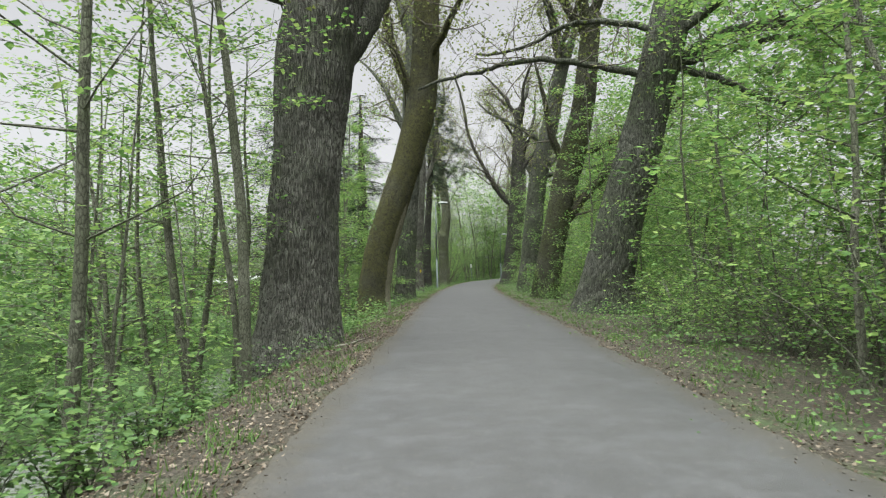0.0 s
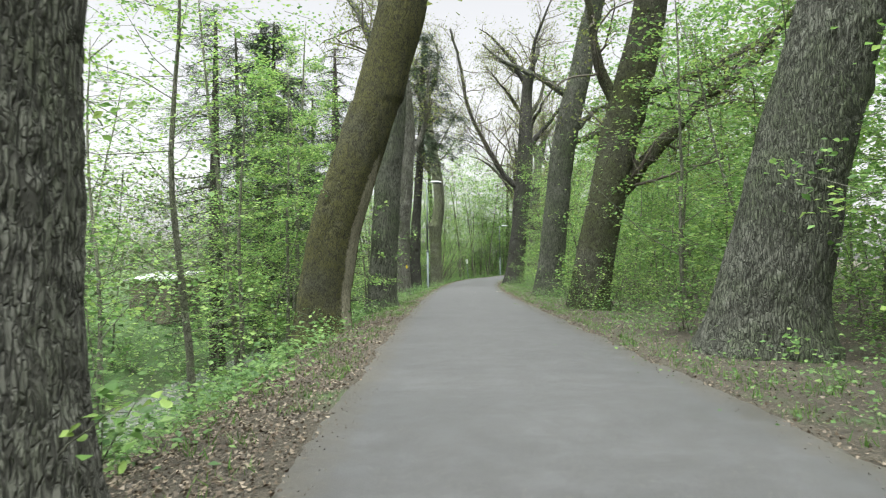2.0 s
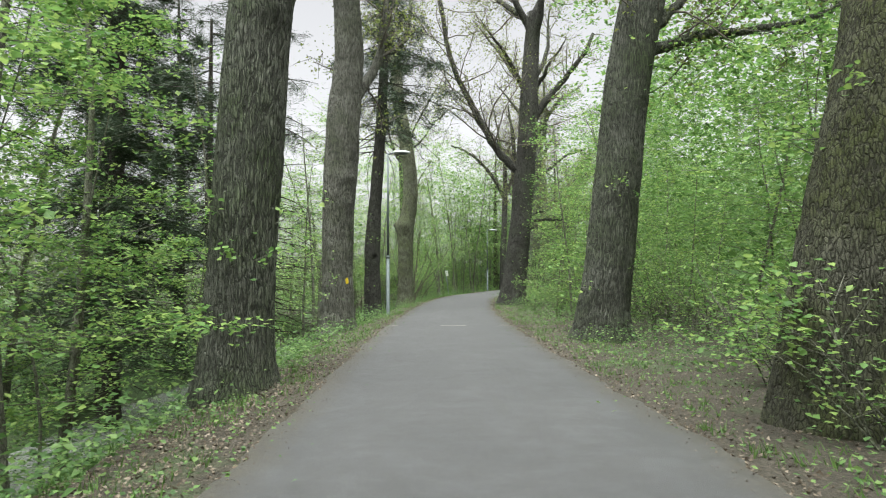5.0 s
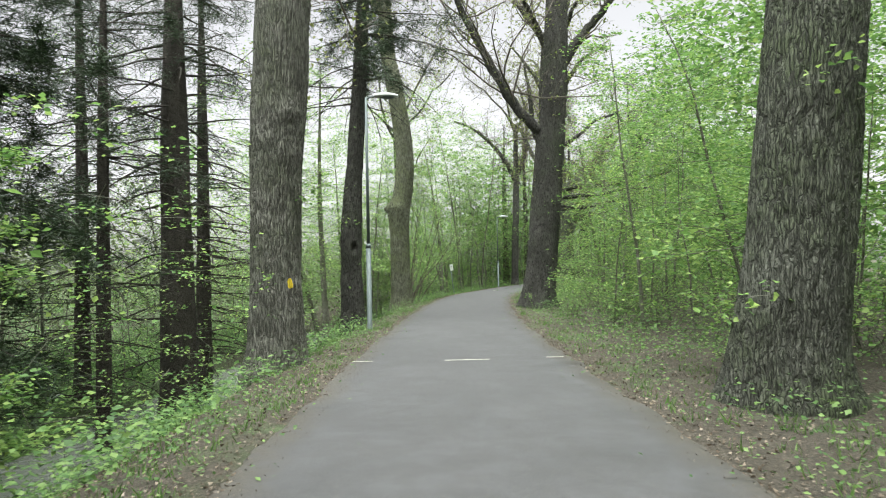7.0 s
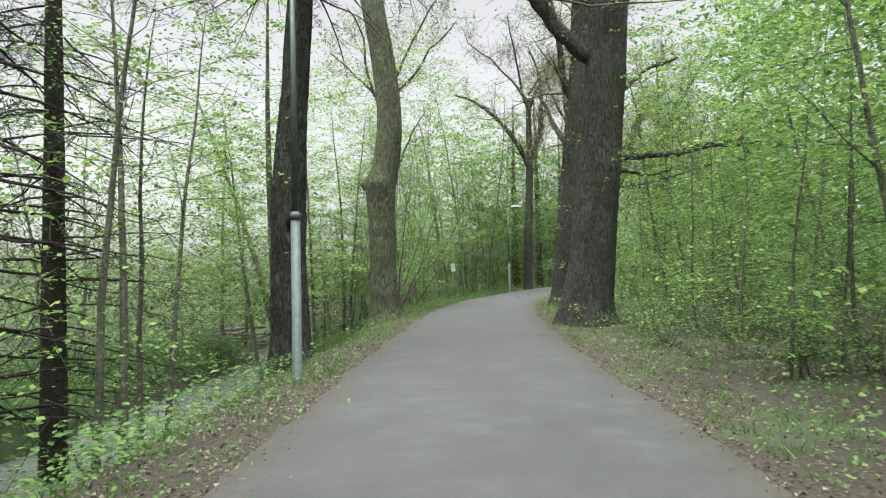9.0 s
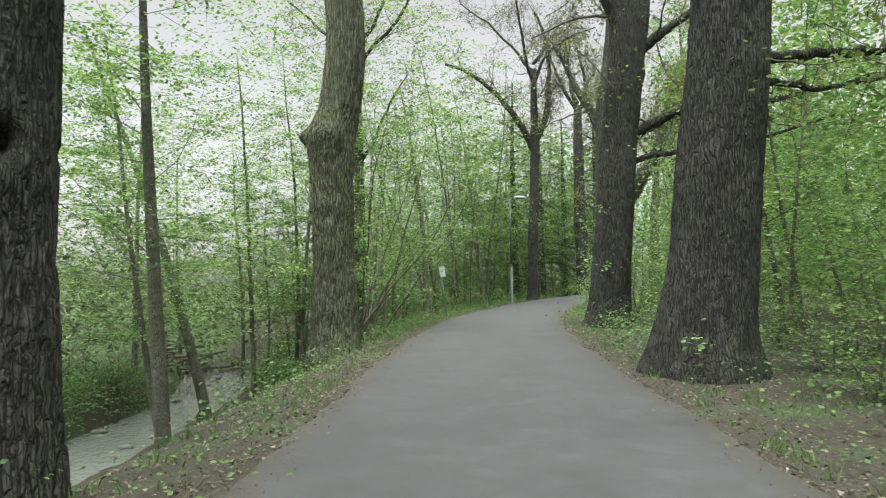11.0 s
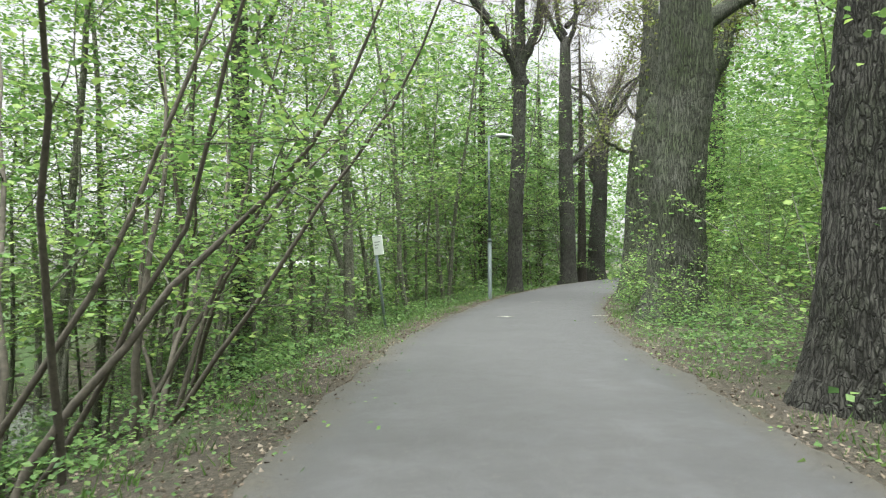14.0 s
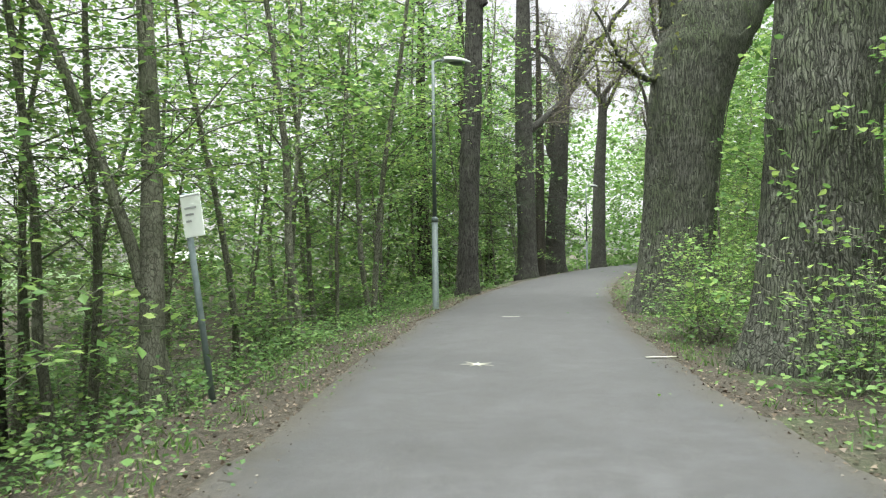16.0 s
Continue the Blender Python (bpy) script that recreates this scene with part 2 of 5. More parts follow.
class Tubes:
    """Gathers tapered round tubes in one mesh."""

    def __init__(self):
        self.v, self.f, self.count = [], [], 0

    def add(self, points, radii, seg):
        p = np.asarray(points, float)
        t = np.gradient(p, axis=0)
        t /= np.linalg.norm(t, axis=1)[:, None] + 1e-9
        side = np.cross(t[0], (0.31, 0.87, 0.38))
        side /= np.linalg.norm(side) + 1e-9
        a = np.arange(seg) * 2 * np.pi / seg
        for i in range(len(p)):
            side = side - t[i] * (side @ t[i])
            side /= np.linalg.norm(side) + 1e-9
            other = np.cross(t[i], side)
            self.v.append(p[i] + radii[i] * (np.cos(a)[:, None] * side + np.sin(a)[:, None] * other))
        for i in range(len(p) - 1):
            o = self.count + i * seg
            self.f += [(o + k, o + (k + 1) % seg, o + seg + (k + 1) % seg, o + seg + k) for k in range(seg)]
        self.f.append(tuple(self.count + (len(p) - 1) * seg + k for k in range(seg)))
        self.count += len(p) * seg

    def make(self, name, mat, parent=None, label=""):
        return mesh_object(name, np.concatenate(self.v), self.f, mat, parent, label)


LOBED = np.array([(0, 0, 0), (0.42, 0.12, 0.05), (0.5, 0.5, 0.1), (0, 1.0, -0.08), (-0.5, 0.5, 0.1), (-0.42, 0.12, 0.05)])
KITE = np.array([(0, 0, 0), (0.38, 0.45, 0.08), (0, 1.0, 0), (-0.38, 0.45, 0.08)])
SHARD = np.array([(-0.4, 0.1, 0), (0.42, 0.0, 0.06), (0.05, 1.0, 0)])
BLADE = np.array([(-0.06, 0, 0), (0.06, 0, 0), (0.0, 1.0, 0)])


def leaf_cloud(places, sizes, shape, flat=0.5, rand=None, up=None):
    """One small leaf at each place. flat: 0 leaves lie level, 1 they turn every way. up: leaves point that way instead."""
    r = rand or rng
    places = np.asarray(places, float)
    c = len(places)
    tilt = r.normal(0, 1, (c, 3)) * flat
    nz = np.array([0, 0, 1.0]) + tilt
    nz /= np.linalg.norm(nz, axis=1)[:, None]
    az = r.uniform(0, 2 * np.pi, c)
    d = np.stack([np.cos(az), np.sin(az), np.zeros(c)], 1)
    d = d - nz * (d * nz).sum(1)[:, None]
    d /= np.linalg.norm(d, axis=1)[:, None] + 1e-9
    if up is not None:
        d = np.array([0, 0, 1.0]) + r.normal(0, up, (c, 3))
        d /= np.linalg.norm(d, axis=1)[:, None]
        nz = np.cross(d, r.normal(0, 1, (c, 3)))
        nz /= np.linalg.norm(nz, axis=1)[:, None]
    e = np.cross(d, nz)
    s = np.asarray(sizes, float).reshape(-1, 1, 1) * np.ones((c, 1, 1))
    v = places[:, None] + s * (shape[None, :, 0:1] * e[:, None] + shape[None, :, 1:2] * d[:, None] + shape[None, :, 2:3] * nz[:, None])
    k = len(shape)
    return v.reshape(-1, 3), (np.arange(c)[:, None] * k + np.arange(k)).tolist()


def wander(r, start, way, length, steps, bend, lift=0.0):
    """A crooked polyline that starts along way."""
    p, d = [np.asarray(start, float)], np.asarray(way, float) / np.linalg.norm(way)
    for _ in range(steps):
        d = d + r.normal(0, bend, 3) + np.array([0, 0, lift])
        d /= np.linalg.norm(d)
        p.append(p[-1] + d * length / steps)
    return np.array(p)


def spread(r, tubes, tips, line, r0, depth, scale=1.0, low=0.12):
    """Side branches along a polyline, and theirs in turn; the ends of the last ones go to tips."""
    length = np.linalg.norm(np.diff(line, axis=0), axis=1).sum()
    count = max(3, int(length * (1.9 if depth > 1 else 3.4)))
    for f in np.sort(r.uniform(low, 1.0, count)):
        i = min(int(f * (len(line) - 1)), len(line) - 2)
        at = line[i] + (line[i + 1] - line[i]) * (f * (len(line) - 1) - i)
        along = line[i + 1] - line[i]
        along /= np.linalg.norm(along)
        way = along * 0.5 + r.normal(0, 0.7, 3) + np.array([0, 0, 0.15])
        size = scale * length * r.uniform(0.3, 0.55) * (1.15 - 0.6 * f)
        rad = max(0.007, r0 * (1 - 0.6 * f) * 0.5)
        twig = wander(r, at, way, size, 5, 0.22, 0.03)
        if depth > 1:
            tubes.add(twig, np.linspace(rad, rad * 0.35, 6), 6 if rad > 0.03 else 4)
        else:
            tubes.add(twig[[0, 2, 5]], np.linspace(rad, rad * 0.35, 3), 3)
        if depth > 1:
            spread(r, tubes, tips, twig, rad, depth - 1, scale)
        else:
            tips.extend(twig[2:])


# ---- plan: the road's centre line, and the height of the ground ----
CENTRE = np.array([(-30, 0.8), (0, 0.62), (8, 0.63), (15, 0.7), (24, 0.68), (29, 0.75), (34, 0.8), (39, 0.88), (45, 1.05), (51, 1.32), (55, 1.55),
                   (58, 1.8), (62.5, 2.2), (68, 2.85), (74.5, 4.05), (79, 5.3), (83, 6.65), (86, 7.8), (91.4, 10.2), (98, 13.5), (108, 19), (118, 25), (150, 46)])
HALF = 1.72
fine_y = np.arange(-30, 150.01, 0.5)
fine_x = np.interp(fine_y, CENTRE[:, 0], CENTRE[:, 1])
for _ in range(30):
    fine_x[1:-1] = 0.25 * fine_x[:-2] + 0.5 * fine_x[1:-1] + 0.25 * fine_x[2:]
fine_s = np.gradient(fine_x, fine_y)


def centre(y):
    return np.interp(y, fine_y, fine_x)


RISE = np.array([(-30, 0), (26, 0), (36, -0.05), (44, -0.08), (52, -0.11), (60, -0.08), (72, 0), (80, 0.01), (88, 0.12), (100, 0.2), (150, 0.3)])


def rise(y):
    """The lane's gentle ups and downs."""
    return np.interp(y, RISE[:, 0], RISE[:, 1])


def off_road(x, y):
    """Signed distance from the road's centre line, right positive."""
    return (x - centre(y)) / np.sqrt(1 + np.interp(y, fine_y, fine_s) ** 2)


PROFILE = np.array([(-400, 2.0), (-60, -0.2), (-22, -0.55), (-18, -0.85), (-14, -1.6), (-11.5, -2.2), (-10.9, -2.6), (-10.7, -3.2), (-9.0, -3.2), (-8.7, -2.98), (-8.0, -2.8), (-6.6, -2.1), (-5.7, -1.68), (-4.85, -1.25), (-3.9, -0.72), (-3.3, -0.33), (-2.5, -0.1), (-1.8, -0.02),
                    (1.8, -0.02), (2.6, -0.05), (4, -0.08), (8, -0.12), (20, 0.2), (60, 1.0), (400, 4.0)])


BROOK = np.array([(-30, -9.1), (40, -8.9), (60, -8.0), (66, -7.6), (70, -7.2), (75, -6.7), (80, -6.9), (90, -8.0), (120, -12), (150, -16)])


def bank_span(y):
    """How far the brook's middle runs from the verge, as a share of its usual distance."""
    return (centre(y) - np.interp(y, BROOK[:, 0], BROOK[:, 1]) - 3.3) / 6.5


def bank_side(x, y):
    """Distance from the road's centre line, drawn out on the brook's side so that the brook always lies at -8.7 to -11."""
    d = off_road(x, y)
    return np.where(d < -3.3, -3.3 + (d + 3.3) / bank_span(y), d)


def ground_z(x, y):
    x, y = np.asarray(x, float), np.asarray(y, float)
    d = off_road(x, y)
    z = np.interp(bank_side(x, y), PROFILE[:, 0], PROFILE[:, 1])
    level = np.clip((y - 86) / 14, 0, 1)
    z = np.where(d < 0, z + level * (np.maximum(z, -0.75) - z), z)
    rough = np.clip((np.abs(d) - 1.9) / 1.5, 0, 1)
    return z + rise(y) + rough * (0.05 * np.sin(1.9 * x + 0.7 * y) * np.sin(1.3 * y + 0.4) + 0.035 * np.sin(4.3 * x) * np.sin(3.7 * y + x))


# ---- the setting ----
gx = np.concatenate([np.geomspace(400, 16, 16) * -1, np.arange(-15.5, 24, 0.4), np.geomspace(24.5, 400, 16)])
gy = np.concatenate([np.geomspace(400, 22, 12) * -1, np.arange(-20, 122, 0.6), np.geomspace(123, 900, 16)])
X, Y = np.meshgrid(gx, gy)
Z = ground_z(X, Y)
w = len(gx)
ground = mesh_object("ground", np.stack([X, Y, Z], -1).reshape(-1, 3),
                     [(j * w + i, j * w + i + 1, (j + 1) * w + i + 1, (j + 1) * w + i) for j in range(len(gy) - 1) for i in range(w - 1)], SOIL)
tagged(ground, "brown forest soil with leaf litter and turf", "ground", kind="structure")

ry = np.arange(-25, 140, 0.2)
rx, rs = centre(ry), np.interp(ry, fine_y, fine_s)
nx, ny = 1 / np.sqrt(1 + rs**2), -rs / np.sqrt(1 + rs**2)
cols = []
for k, (o, z) in enumerate(((-HALF - 0.12, -0.06), (-HALF, 0.0), (-0.9, 0.012), (0, 0.02), (0.9, 0.012), (HALF, 0.0), (HALF + 0.12, -0.06))):
    ragged = 0.06 * np.sin(ry * 2.3 + k) * np.sin(ry * 0.9 + 2 * k) + 0.03 * np.sin(ry * 7.1 + k) * np.sin(ry * 3.3) + rng.normal(0, 0.014, len(ry)) if abs(o) > 1.5 else 0
    cols.append(np.stack([rx + (o + ragged) * nx, ry + (o + ragged) * ny, z + rise(ry)], 1))
road_v = np.stack(cols, 1).reshape(-1, 3)
road = mesh_object("road", road_v, [(j * 7 + i, j * 7 + i + 1, j * 7 + i + 8, j * 7 + i + 7) for j in range(len(ry) - 1) for i in range(6)], ASPHALT)
rim = road.data.attributes.new("rim", "FLOAT", "POINT")
rim.data.foreach_set("value", np.tile(np.array([1.1, 1.0, 0.0, 0.0, 0.0, 1.0, 1.1], np.float32), len(ry)))
tagged(road, "narrow grey asphalt lane with crumbling unmarked edges", "road", kind="structure")

sy = np.arange(-25, 125, 1.0)
edge = 0.1 * np.sin(sy * 0.5) + 0.06 * np.sin(sy * 1.3)
sx, span = centre(sy), bank_span(sy)
sides = [np.stack([sx - 3.3 + (q + 3.3 + edge) * span, sy, np.full(len(sy), -2.95)], 1) for q in (-11.0, -8.2)]
water = mesh_object("water", np.concatenate(sides), [(i, i + len(sy), i + len(sy) + 1, i + 1) for i in range(len(sy) - 1)], WATER)
tagged(water, "shallow grey brook below the bank", "water", kind="structure")


# ---- old oaks along the road ----
def lattice_noise(u, z, cells, cell_z, seed):
    """Smooth noise round a trunk: u in 0..1 wraps, z in metres."""
    r = np.random.default_rng(seed)
    rows = 400
    table = r.uniform(0, 1, (rows, cells))
    a, b2 = u * cells, z / cell_z + 20
    i, j = np.floor(a).astype(int), np.floor(b2).astype(int)
    fa, fb = a - i, b2 - j
    fa, fb = fa * fa * (3 - 2 * fa), fb * fb * (3 - 2 * fb)
    q = lambda jj, ii: table[jj % rows, ii % cells]
    return (q(j, i) * (1 - fa) + q(j, i + 1) * fa) * (1 - fb) + (q(j + 1, i) * (1 - fa) + q(j + 1, i + 1) * fa) * fb


def bark_plates(u, z, cells, tall, seed):
    """Height 0..1 of crooked upright plates round a trunk, 0 in the furrows between them."""
    r = np.random.default_rng(seed)
    rows = 120
    ju, jz = r.uniform(0.12, 0.88, (rows, cells)), r.uniform(0.0, 1.0, (rows, cells))
    top = r.uniform(0.6, 1.0, (rows, cells))
    wob = (lattice_noise(u, z, 13, 0.22, seed + 1) - 0.5) * 1.5
    a, q = u * cells + wob, z / tall + 10 + (lattice_noise(u, z, 17, 0.3, seed + 2) - 0.5)
    i, k = np.floor(a).astype(int), np.floor(q).astype(int)
    f1, f2, own = np.full(u.shape, 9.0), np.full(u.shape, 9.0), np.zeros(u.shape)
    for di in (-1, 0, 1):
        for dk in (-1, 0, 1):
            ii, kk = (i + di) % cells, (k + dk) % rows
            dist = np.sqrt((i + di + ju[kk, ii] - a) ** 2 + (k + dk + jz[kk, ii] - q) ** 2)
            near = dist < f1
            f2 = np.where(near, f1, np.minimum(f2, dist))
            own = np.where(near, top[kk, ii], own)
            f1 = np.where(near, dist, f1)
    e = np.clip((f2 - f1 - 0.02) / 0.24, 0, 1)
    return e * e * (3 - 2 * e) * own


def trunk_mesh(name, line, mat, parent, seed, seg=96, step=0.07, furrow=0.022, knots=(), foot=True, patch=None, front=-1.0, plate=(0.085, 0.4)):
    """A big trunk along rows of (z, x, y, radius), with furrows, flutes, root flare and burls: knots are (angle, z, size, spread)."""
    line = np.asarray(line, float)
    z = np.concatenate([np.arange(line[0, 0], min(5.5, line[-1, 0]), step), np.arange(min(5.5, line[-1, 0]), line[-1, 0] + 1e-6, step * 5)])
    cx, cy, rad = (np.interp(z, line[:, 0], line[:, k]) for k in (1, 2, 3))
    for _ in range(6):
        for a in (cx, cy, rad):
            a[1:-1] = 0.25 * a[:-2] + 0.5 * a[1:-1] + 0.25 * a[2:]
    u = np.arange(seg) / seg
    U, ZZ = np.meshgrid(u, z)
    th = U * 2 * np.pi
    th = front + th - 0.5 * np.sin(th)
    U = (th / (2 * np.pi)) % 1.0
    R = rad[:, None] * (1 + 0.10 * (lattice_noise(U, ZZ, 5, 1.6, seed) - 0.5) + 0.07 * (lattice_noise(U, ZZ, 11, 0.8, seed + 1) - 0.5))
    girth = rad[len(rad) // 3] * 2 * np.pi
    R = R - furrow * (1 - bark_plates(U, ZZ, max(10, int(girth / plate[0])), plate[1], seed + 3))
    R = R + furrow * 0.5 * lattice_noise(U, ZZ, max(10, int(girth / 0.16)), 0.5, seed + 4)
    if foot:
        low = np.exp(-np.clip(ZZ - z[0] - 0.2, 0, None) / 0.33)
        R = R * (1 + low * (0.05 + 0.24 * lattice_noise(U, ZZ * 0.0, 7, 1.0, seed + 5)))
    for ang, kz, size, wide in knots:
        dist = (np.angle(np.exp(1j * (th - ang))) * rad[:, None]) ** 2 + (ZZ - kz) ** 2
        R = R + size * np.exp(-dist / (2 * wide**2))
    V = np.stack([cx[:, None] + R * np.cos(th), cy[:, None] + R * np.sin(th), ZZ], -1).reshape(-1, 3)
    F2 = [(j * seg + i, j * seg + (i + 1) % seg, (j + 1) * seg + (i + 1) % seg, (j + 1) * seg + i) for j in range(len(z) - 1) for i in range(seg)]
    F2.append(tuple((len(z) - 1) * seg + i for i in range(seg)))
    ob = mesh_object(name, V, F2, mat, parent)
    if patch:
        ang, wide_a, z_low, z_high = patch
        da = np.abs(np.angle(np.exp(1j * (th - ang)))) / wide_a
        dz = np.abs(ZZ - (z_low + z_high) / 2) / ((z_high - z_low) / 2)
        bare = ob.data.attributes.new("scar", "FLOAT", "POINT")
        bare.data.foreach_set("value", np.clip(1.5 - np.sqrt(da**2 + dz**4), 0, 1).ravel().astype(np.float32))
    return ob


def oak(base_y, rows, limbs, seed, mat=OAK_BARK, top=11.0, label="", knots=(), crown=1.0, fine=1, shoots=0, lean_y=0.0, patch=None, paths=(), furrow=0.03, bare=0, crown_limbs=4):
    """An old oak. rows: (z, x, radius) up the trunk; limbs: (start z, way, length, radius, lift)."""
    r = np.random.default_rng(seed)
    z0, x0 = rows[0][0], rows[0][1]
    g = float(ground_z(x0, base_y)) - 0.12
    root = new("oak_tree")
    root.location = (x0, base_y, g)
    rel = [(z - g, x - x0, lean_y * (z - g), rr) for z, x, rr in rows]
    rel[0] = (0.0, rel[0][1], 0.0, rel[0][3])
    zt, xt, yt, rt = rel[-1]
    zp, xp = rel[-2][0], rel[-2][1]
    slope = max(-0.25, min(0.25, (xt - xp) / (zt - zp)))
    top += 2.0
    while zt < top:
        step_up = 1.5
        zt, xt, yt, rt = zt + step_up, xt + slope * step_up + r.normal(0, 0.12), yt + r.normal(0, 0.12), rt * 0.9
        slope *= 0.8
        rel.append((zt, xt, yt, rt))
    trunk_mesh("trunk", rel, mat, root, seed, {0: 36, 1: 84, 2: 128}[fine], {0: 0.2, 1: 0.08, 2: 0.05}[fine], furrow=furrow, knots=knots, patch=patch,
               front=math.atan2(-5.0, float(centre(base_y)) - x0))
    line = np.array(rel)
    tips, twigs = [], Tubes()

    def start(z):
        return np.array([np.interp(z, line[:, 0], line[:, 1]), np.interp(z, line[:, 0], line[:, 2]), z])

    for z, way, length, rad, lift in limbs:
        z = z - g
        poly = wander(r, start(z), way, length, 12, 0.10, lift)
        tube = Tubes()
        tube.add(poly, np.linspace(rad, rad * 0.22, 13) * (1 + r.normal(0, 0.06, 13)), 12)
        tube.make("limb", mat, root)
        spread(r, twigs, tips, poly, rad * 0.5, 2, 0.9)
    for points, rad in paths:
        p = np.array(points, float) - np.array([x0, base_y, g])
        p = np.vstack([p[0] - (p[1] - p[0]) * 0.35 * min(1.0, 0.9 / np.linalg.norm(p[1] - p[0])), p])
        at = np.linspace(0, len(p) - 1, 4 * len(p))
        poly = np.stack([np.interp(at, np.arange(len(p)), p[:, k]) for k in range(3)], 1)
        for _ in range(3):
            poly[1:-1] = 0.25 * poly[:-2] + 0.5 * poly[1:-1] + 0.25 * poly[2:]
        poly[2:-1] += r.normal(0, 0.02, poly[2:-1].shape)
        poly = np.vstack([poly, wander(r, poly[-1], poly[-1] - poly[-4], 2.2 if rad > 0.09 else 0.8, 6, 0.13, 0.02)[1:]])
        tube = Tubes()
        tube.add(poly, np.linspace(rad, rad * 0.3, len(poly)) * (1 + r.normal(0, 0.05, len(poly))), 14)
        tube.make("limb", mat, root)
        spread(r, twigs, tips, poly, rad * 0.45 if rad < 0.3 else 0.08, 2 if rad > 0.09 else 1, 0.8 if rad > 0.09 else 0.4, 0.6 if rad > 0.3 else 0.25)
    for k in range(crown_limbs):
        a = k * 1.6 + r.uniform(0, 1)
        poly = wander(r, start(zt - 0.3 - 0.5 * k), (math.cos(a) * 0.6, math.sin(a) * 0.6, 1.0), r.uniform(5, 7.5), 10, 0.16, 0.05)
        tube = Tubes()
        tube.add(poly, np.linspace(rt * 0.62, 0.03, 11), 10)
        tube.make("limb", mat, root)
        spread(r, twigs, tips, poly, rt * 0.3, 2, 0.9)
    if tips:
        ends = np.array(tips)
        for at in ends[r.integers(0, len(ends), 420 + bare)]:
            twig = wander(r, at, r.normal(0, 1, 3) + np.array([0, 0, 0.3]), r.uniform(0.4, 1.1), 4, 0.25)
            twigs.add(twig[[0, 2, 4]], [0.012, 0.008, 0.004], 3)
            tips.extend(twig[1:])
        tagged(twigs.make("twigwork", TWIG_BARK, root), kind="stuff")
        tips = np.array(tips)
        pick = tips[r.integers(0, len(tips), int(5200 * crown))] + r.normal(0, 0.28, (int(5200 * crown), 3))
        v, f = leaf_cloud(pick, r.uniform(0.07, 0.13, len(pick)), SHARD, 0.8, r)
        mesh_object("crown", v, f, OAK_LEAF, root, "sparse fresh spring leaves", False)
    if shoots:
        tube, spots = Tubes(), []
        for _ in range(shoots):
            z = r.uniform(0.3, 3.6)
            a = r.uniform(0, 2 * np.pi)
            rad = np.interp(z, line[:, 0], line[:, 3])
            at = start(z) + np.array([math.cos(a), math.sin(a), 0]) * rad * 0.9
            poly = wander(r, at, (math.cos(a), math.sin(a), 0.5), r.uniform(0.35, 0.8), 4, 0.2)
            tube.add(poly, np.linspace(0.008, 0.003, 5), 3)
            spots += list(np.repeat(poly[2:], 7, 0) + r.normal(0, 0.09, (21, 3)))
        tagged(tube.make("shootwork", YOUNG_BARK, root), kind="stuff")
        v, f = leaf_cloud(spots, r.uniform(0.045, 0.09, len(spots)), LOBED, 0.4, r)
        mesh_object("shoot_foliage", v, f, MAPLE_LEAF, root, "young leaves on thin shoots", False)
    return tagged(root, label or "old oak with deeply furrowed grey bark on the verge", "tree", "roadside oaks")


oak(14.0, [(-0.4, -2.96, 0.98), (0.2, -2.9, 0.84), (1.0, -2.86, 0.74), (2.4, -2.80, 0.67), (3.5, -2.71, 0.66), (4.4, -2.62, 0.74), (5.5, -2.54, 0.80), (6.3, -2.3, 0.88)],
    [(5.9, (-0.5, -0.2, 1), 8, 0.42, 0.02), (6.3, (-1, 0.3, 0.5), 6, 0.18, 0.02)], 11, label="huge old oak with deeply furrowed grey-brown bark and flared foot", shoots=3, fine=2, furrow=0.038,
    paths=(([(-2.18, 14, 5.25), (-1.72, 14, 5.92), (-1.32, 14, 6.58), (-0.91, 14.1, 7.37), (-0.4, 14.4, 9.5), (0.2, 14.8, 12)], 0.4),),
    knots=((-1.2, 3.9, 0.07, 0.25),), top=8.5)
oak(20.0, [(-0.1, 4.22, 0.84), (0.8, 4.38, 0.74), (2.4, 4.80, 0.67), (4.75, 5.46, 0.61), (7.1, 6.12, 0.57), (8.7, 6.55, 0.58)],
    [(7.5, (0.8, -0.4, 0.5), 7, 0.15, 0.0)], 12, HALF_BARK, fine=2, furrow=0.036, paths=(
        ([(5.6, 20, 6.59), (4.62, 20.2, 6.84), (3.61, 20.4, 7.12), (2.83, 20.6, 7.31), (1.53, 20.8, 7.18), (0.95, 21, 7.02)], 0.13),
        ([(5.79, 20, 7.91), (4.76, 20.3, 8.23), (3.51, 20.6, 8.3), (2.89, 20.9, 7.96)], 0.12),
        ([(6.8, 20, 7.08), (7.42, 19.7, 7.45), (8.39, 19.4, 7.71), (9.27, 19, 7.63), (10.24, 18.6, 7.31), (11.29, 18.2, 7.32), (12.6, 17.8, 7.54)], 0.19),
        ([(6.63, 20, 6.76), (7.8, 19.6, 6.22), (8.29, 19.3, 5.83), (9.04, 19, 5.4), (9.79, 18.7, 5.41)], 0.12),
        ([(6.8, 20, 6.92), (7.71, 19.7, 7.04), (8.57, 19.5, 7.27), (9.51, 19.2, 7.38), (9.88, 18.8, 6.49)], 0.11)), label="leaning old oak with mossy foot and crooked side limbs", knots=((0.1, 3.75, 0.14, 0.16), (-1.4, 4.6, 0.05, 0.2)), shoots=6, top=10)
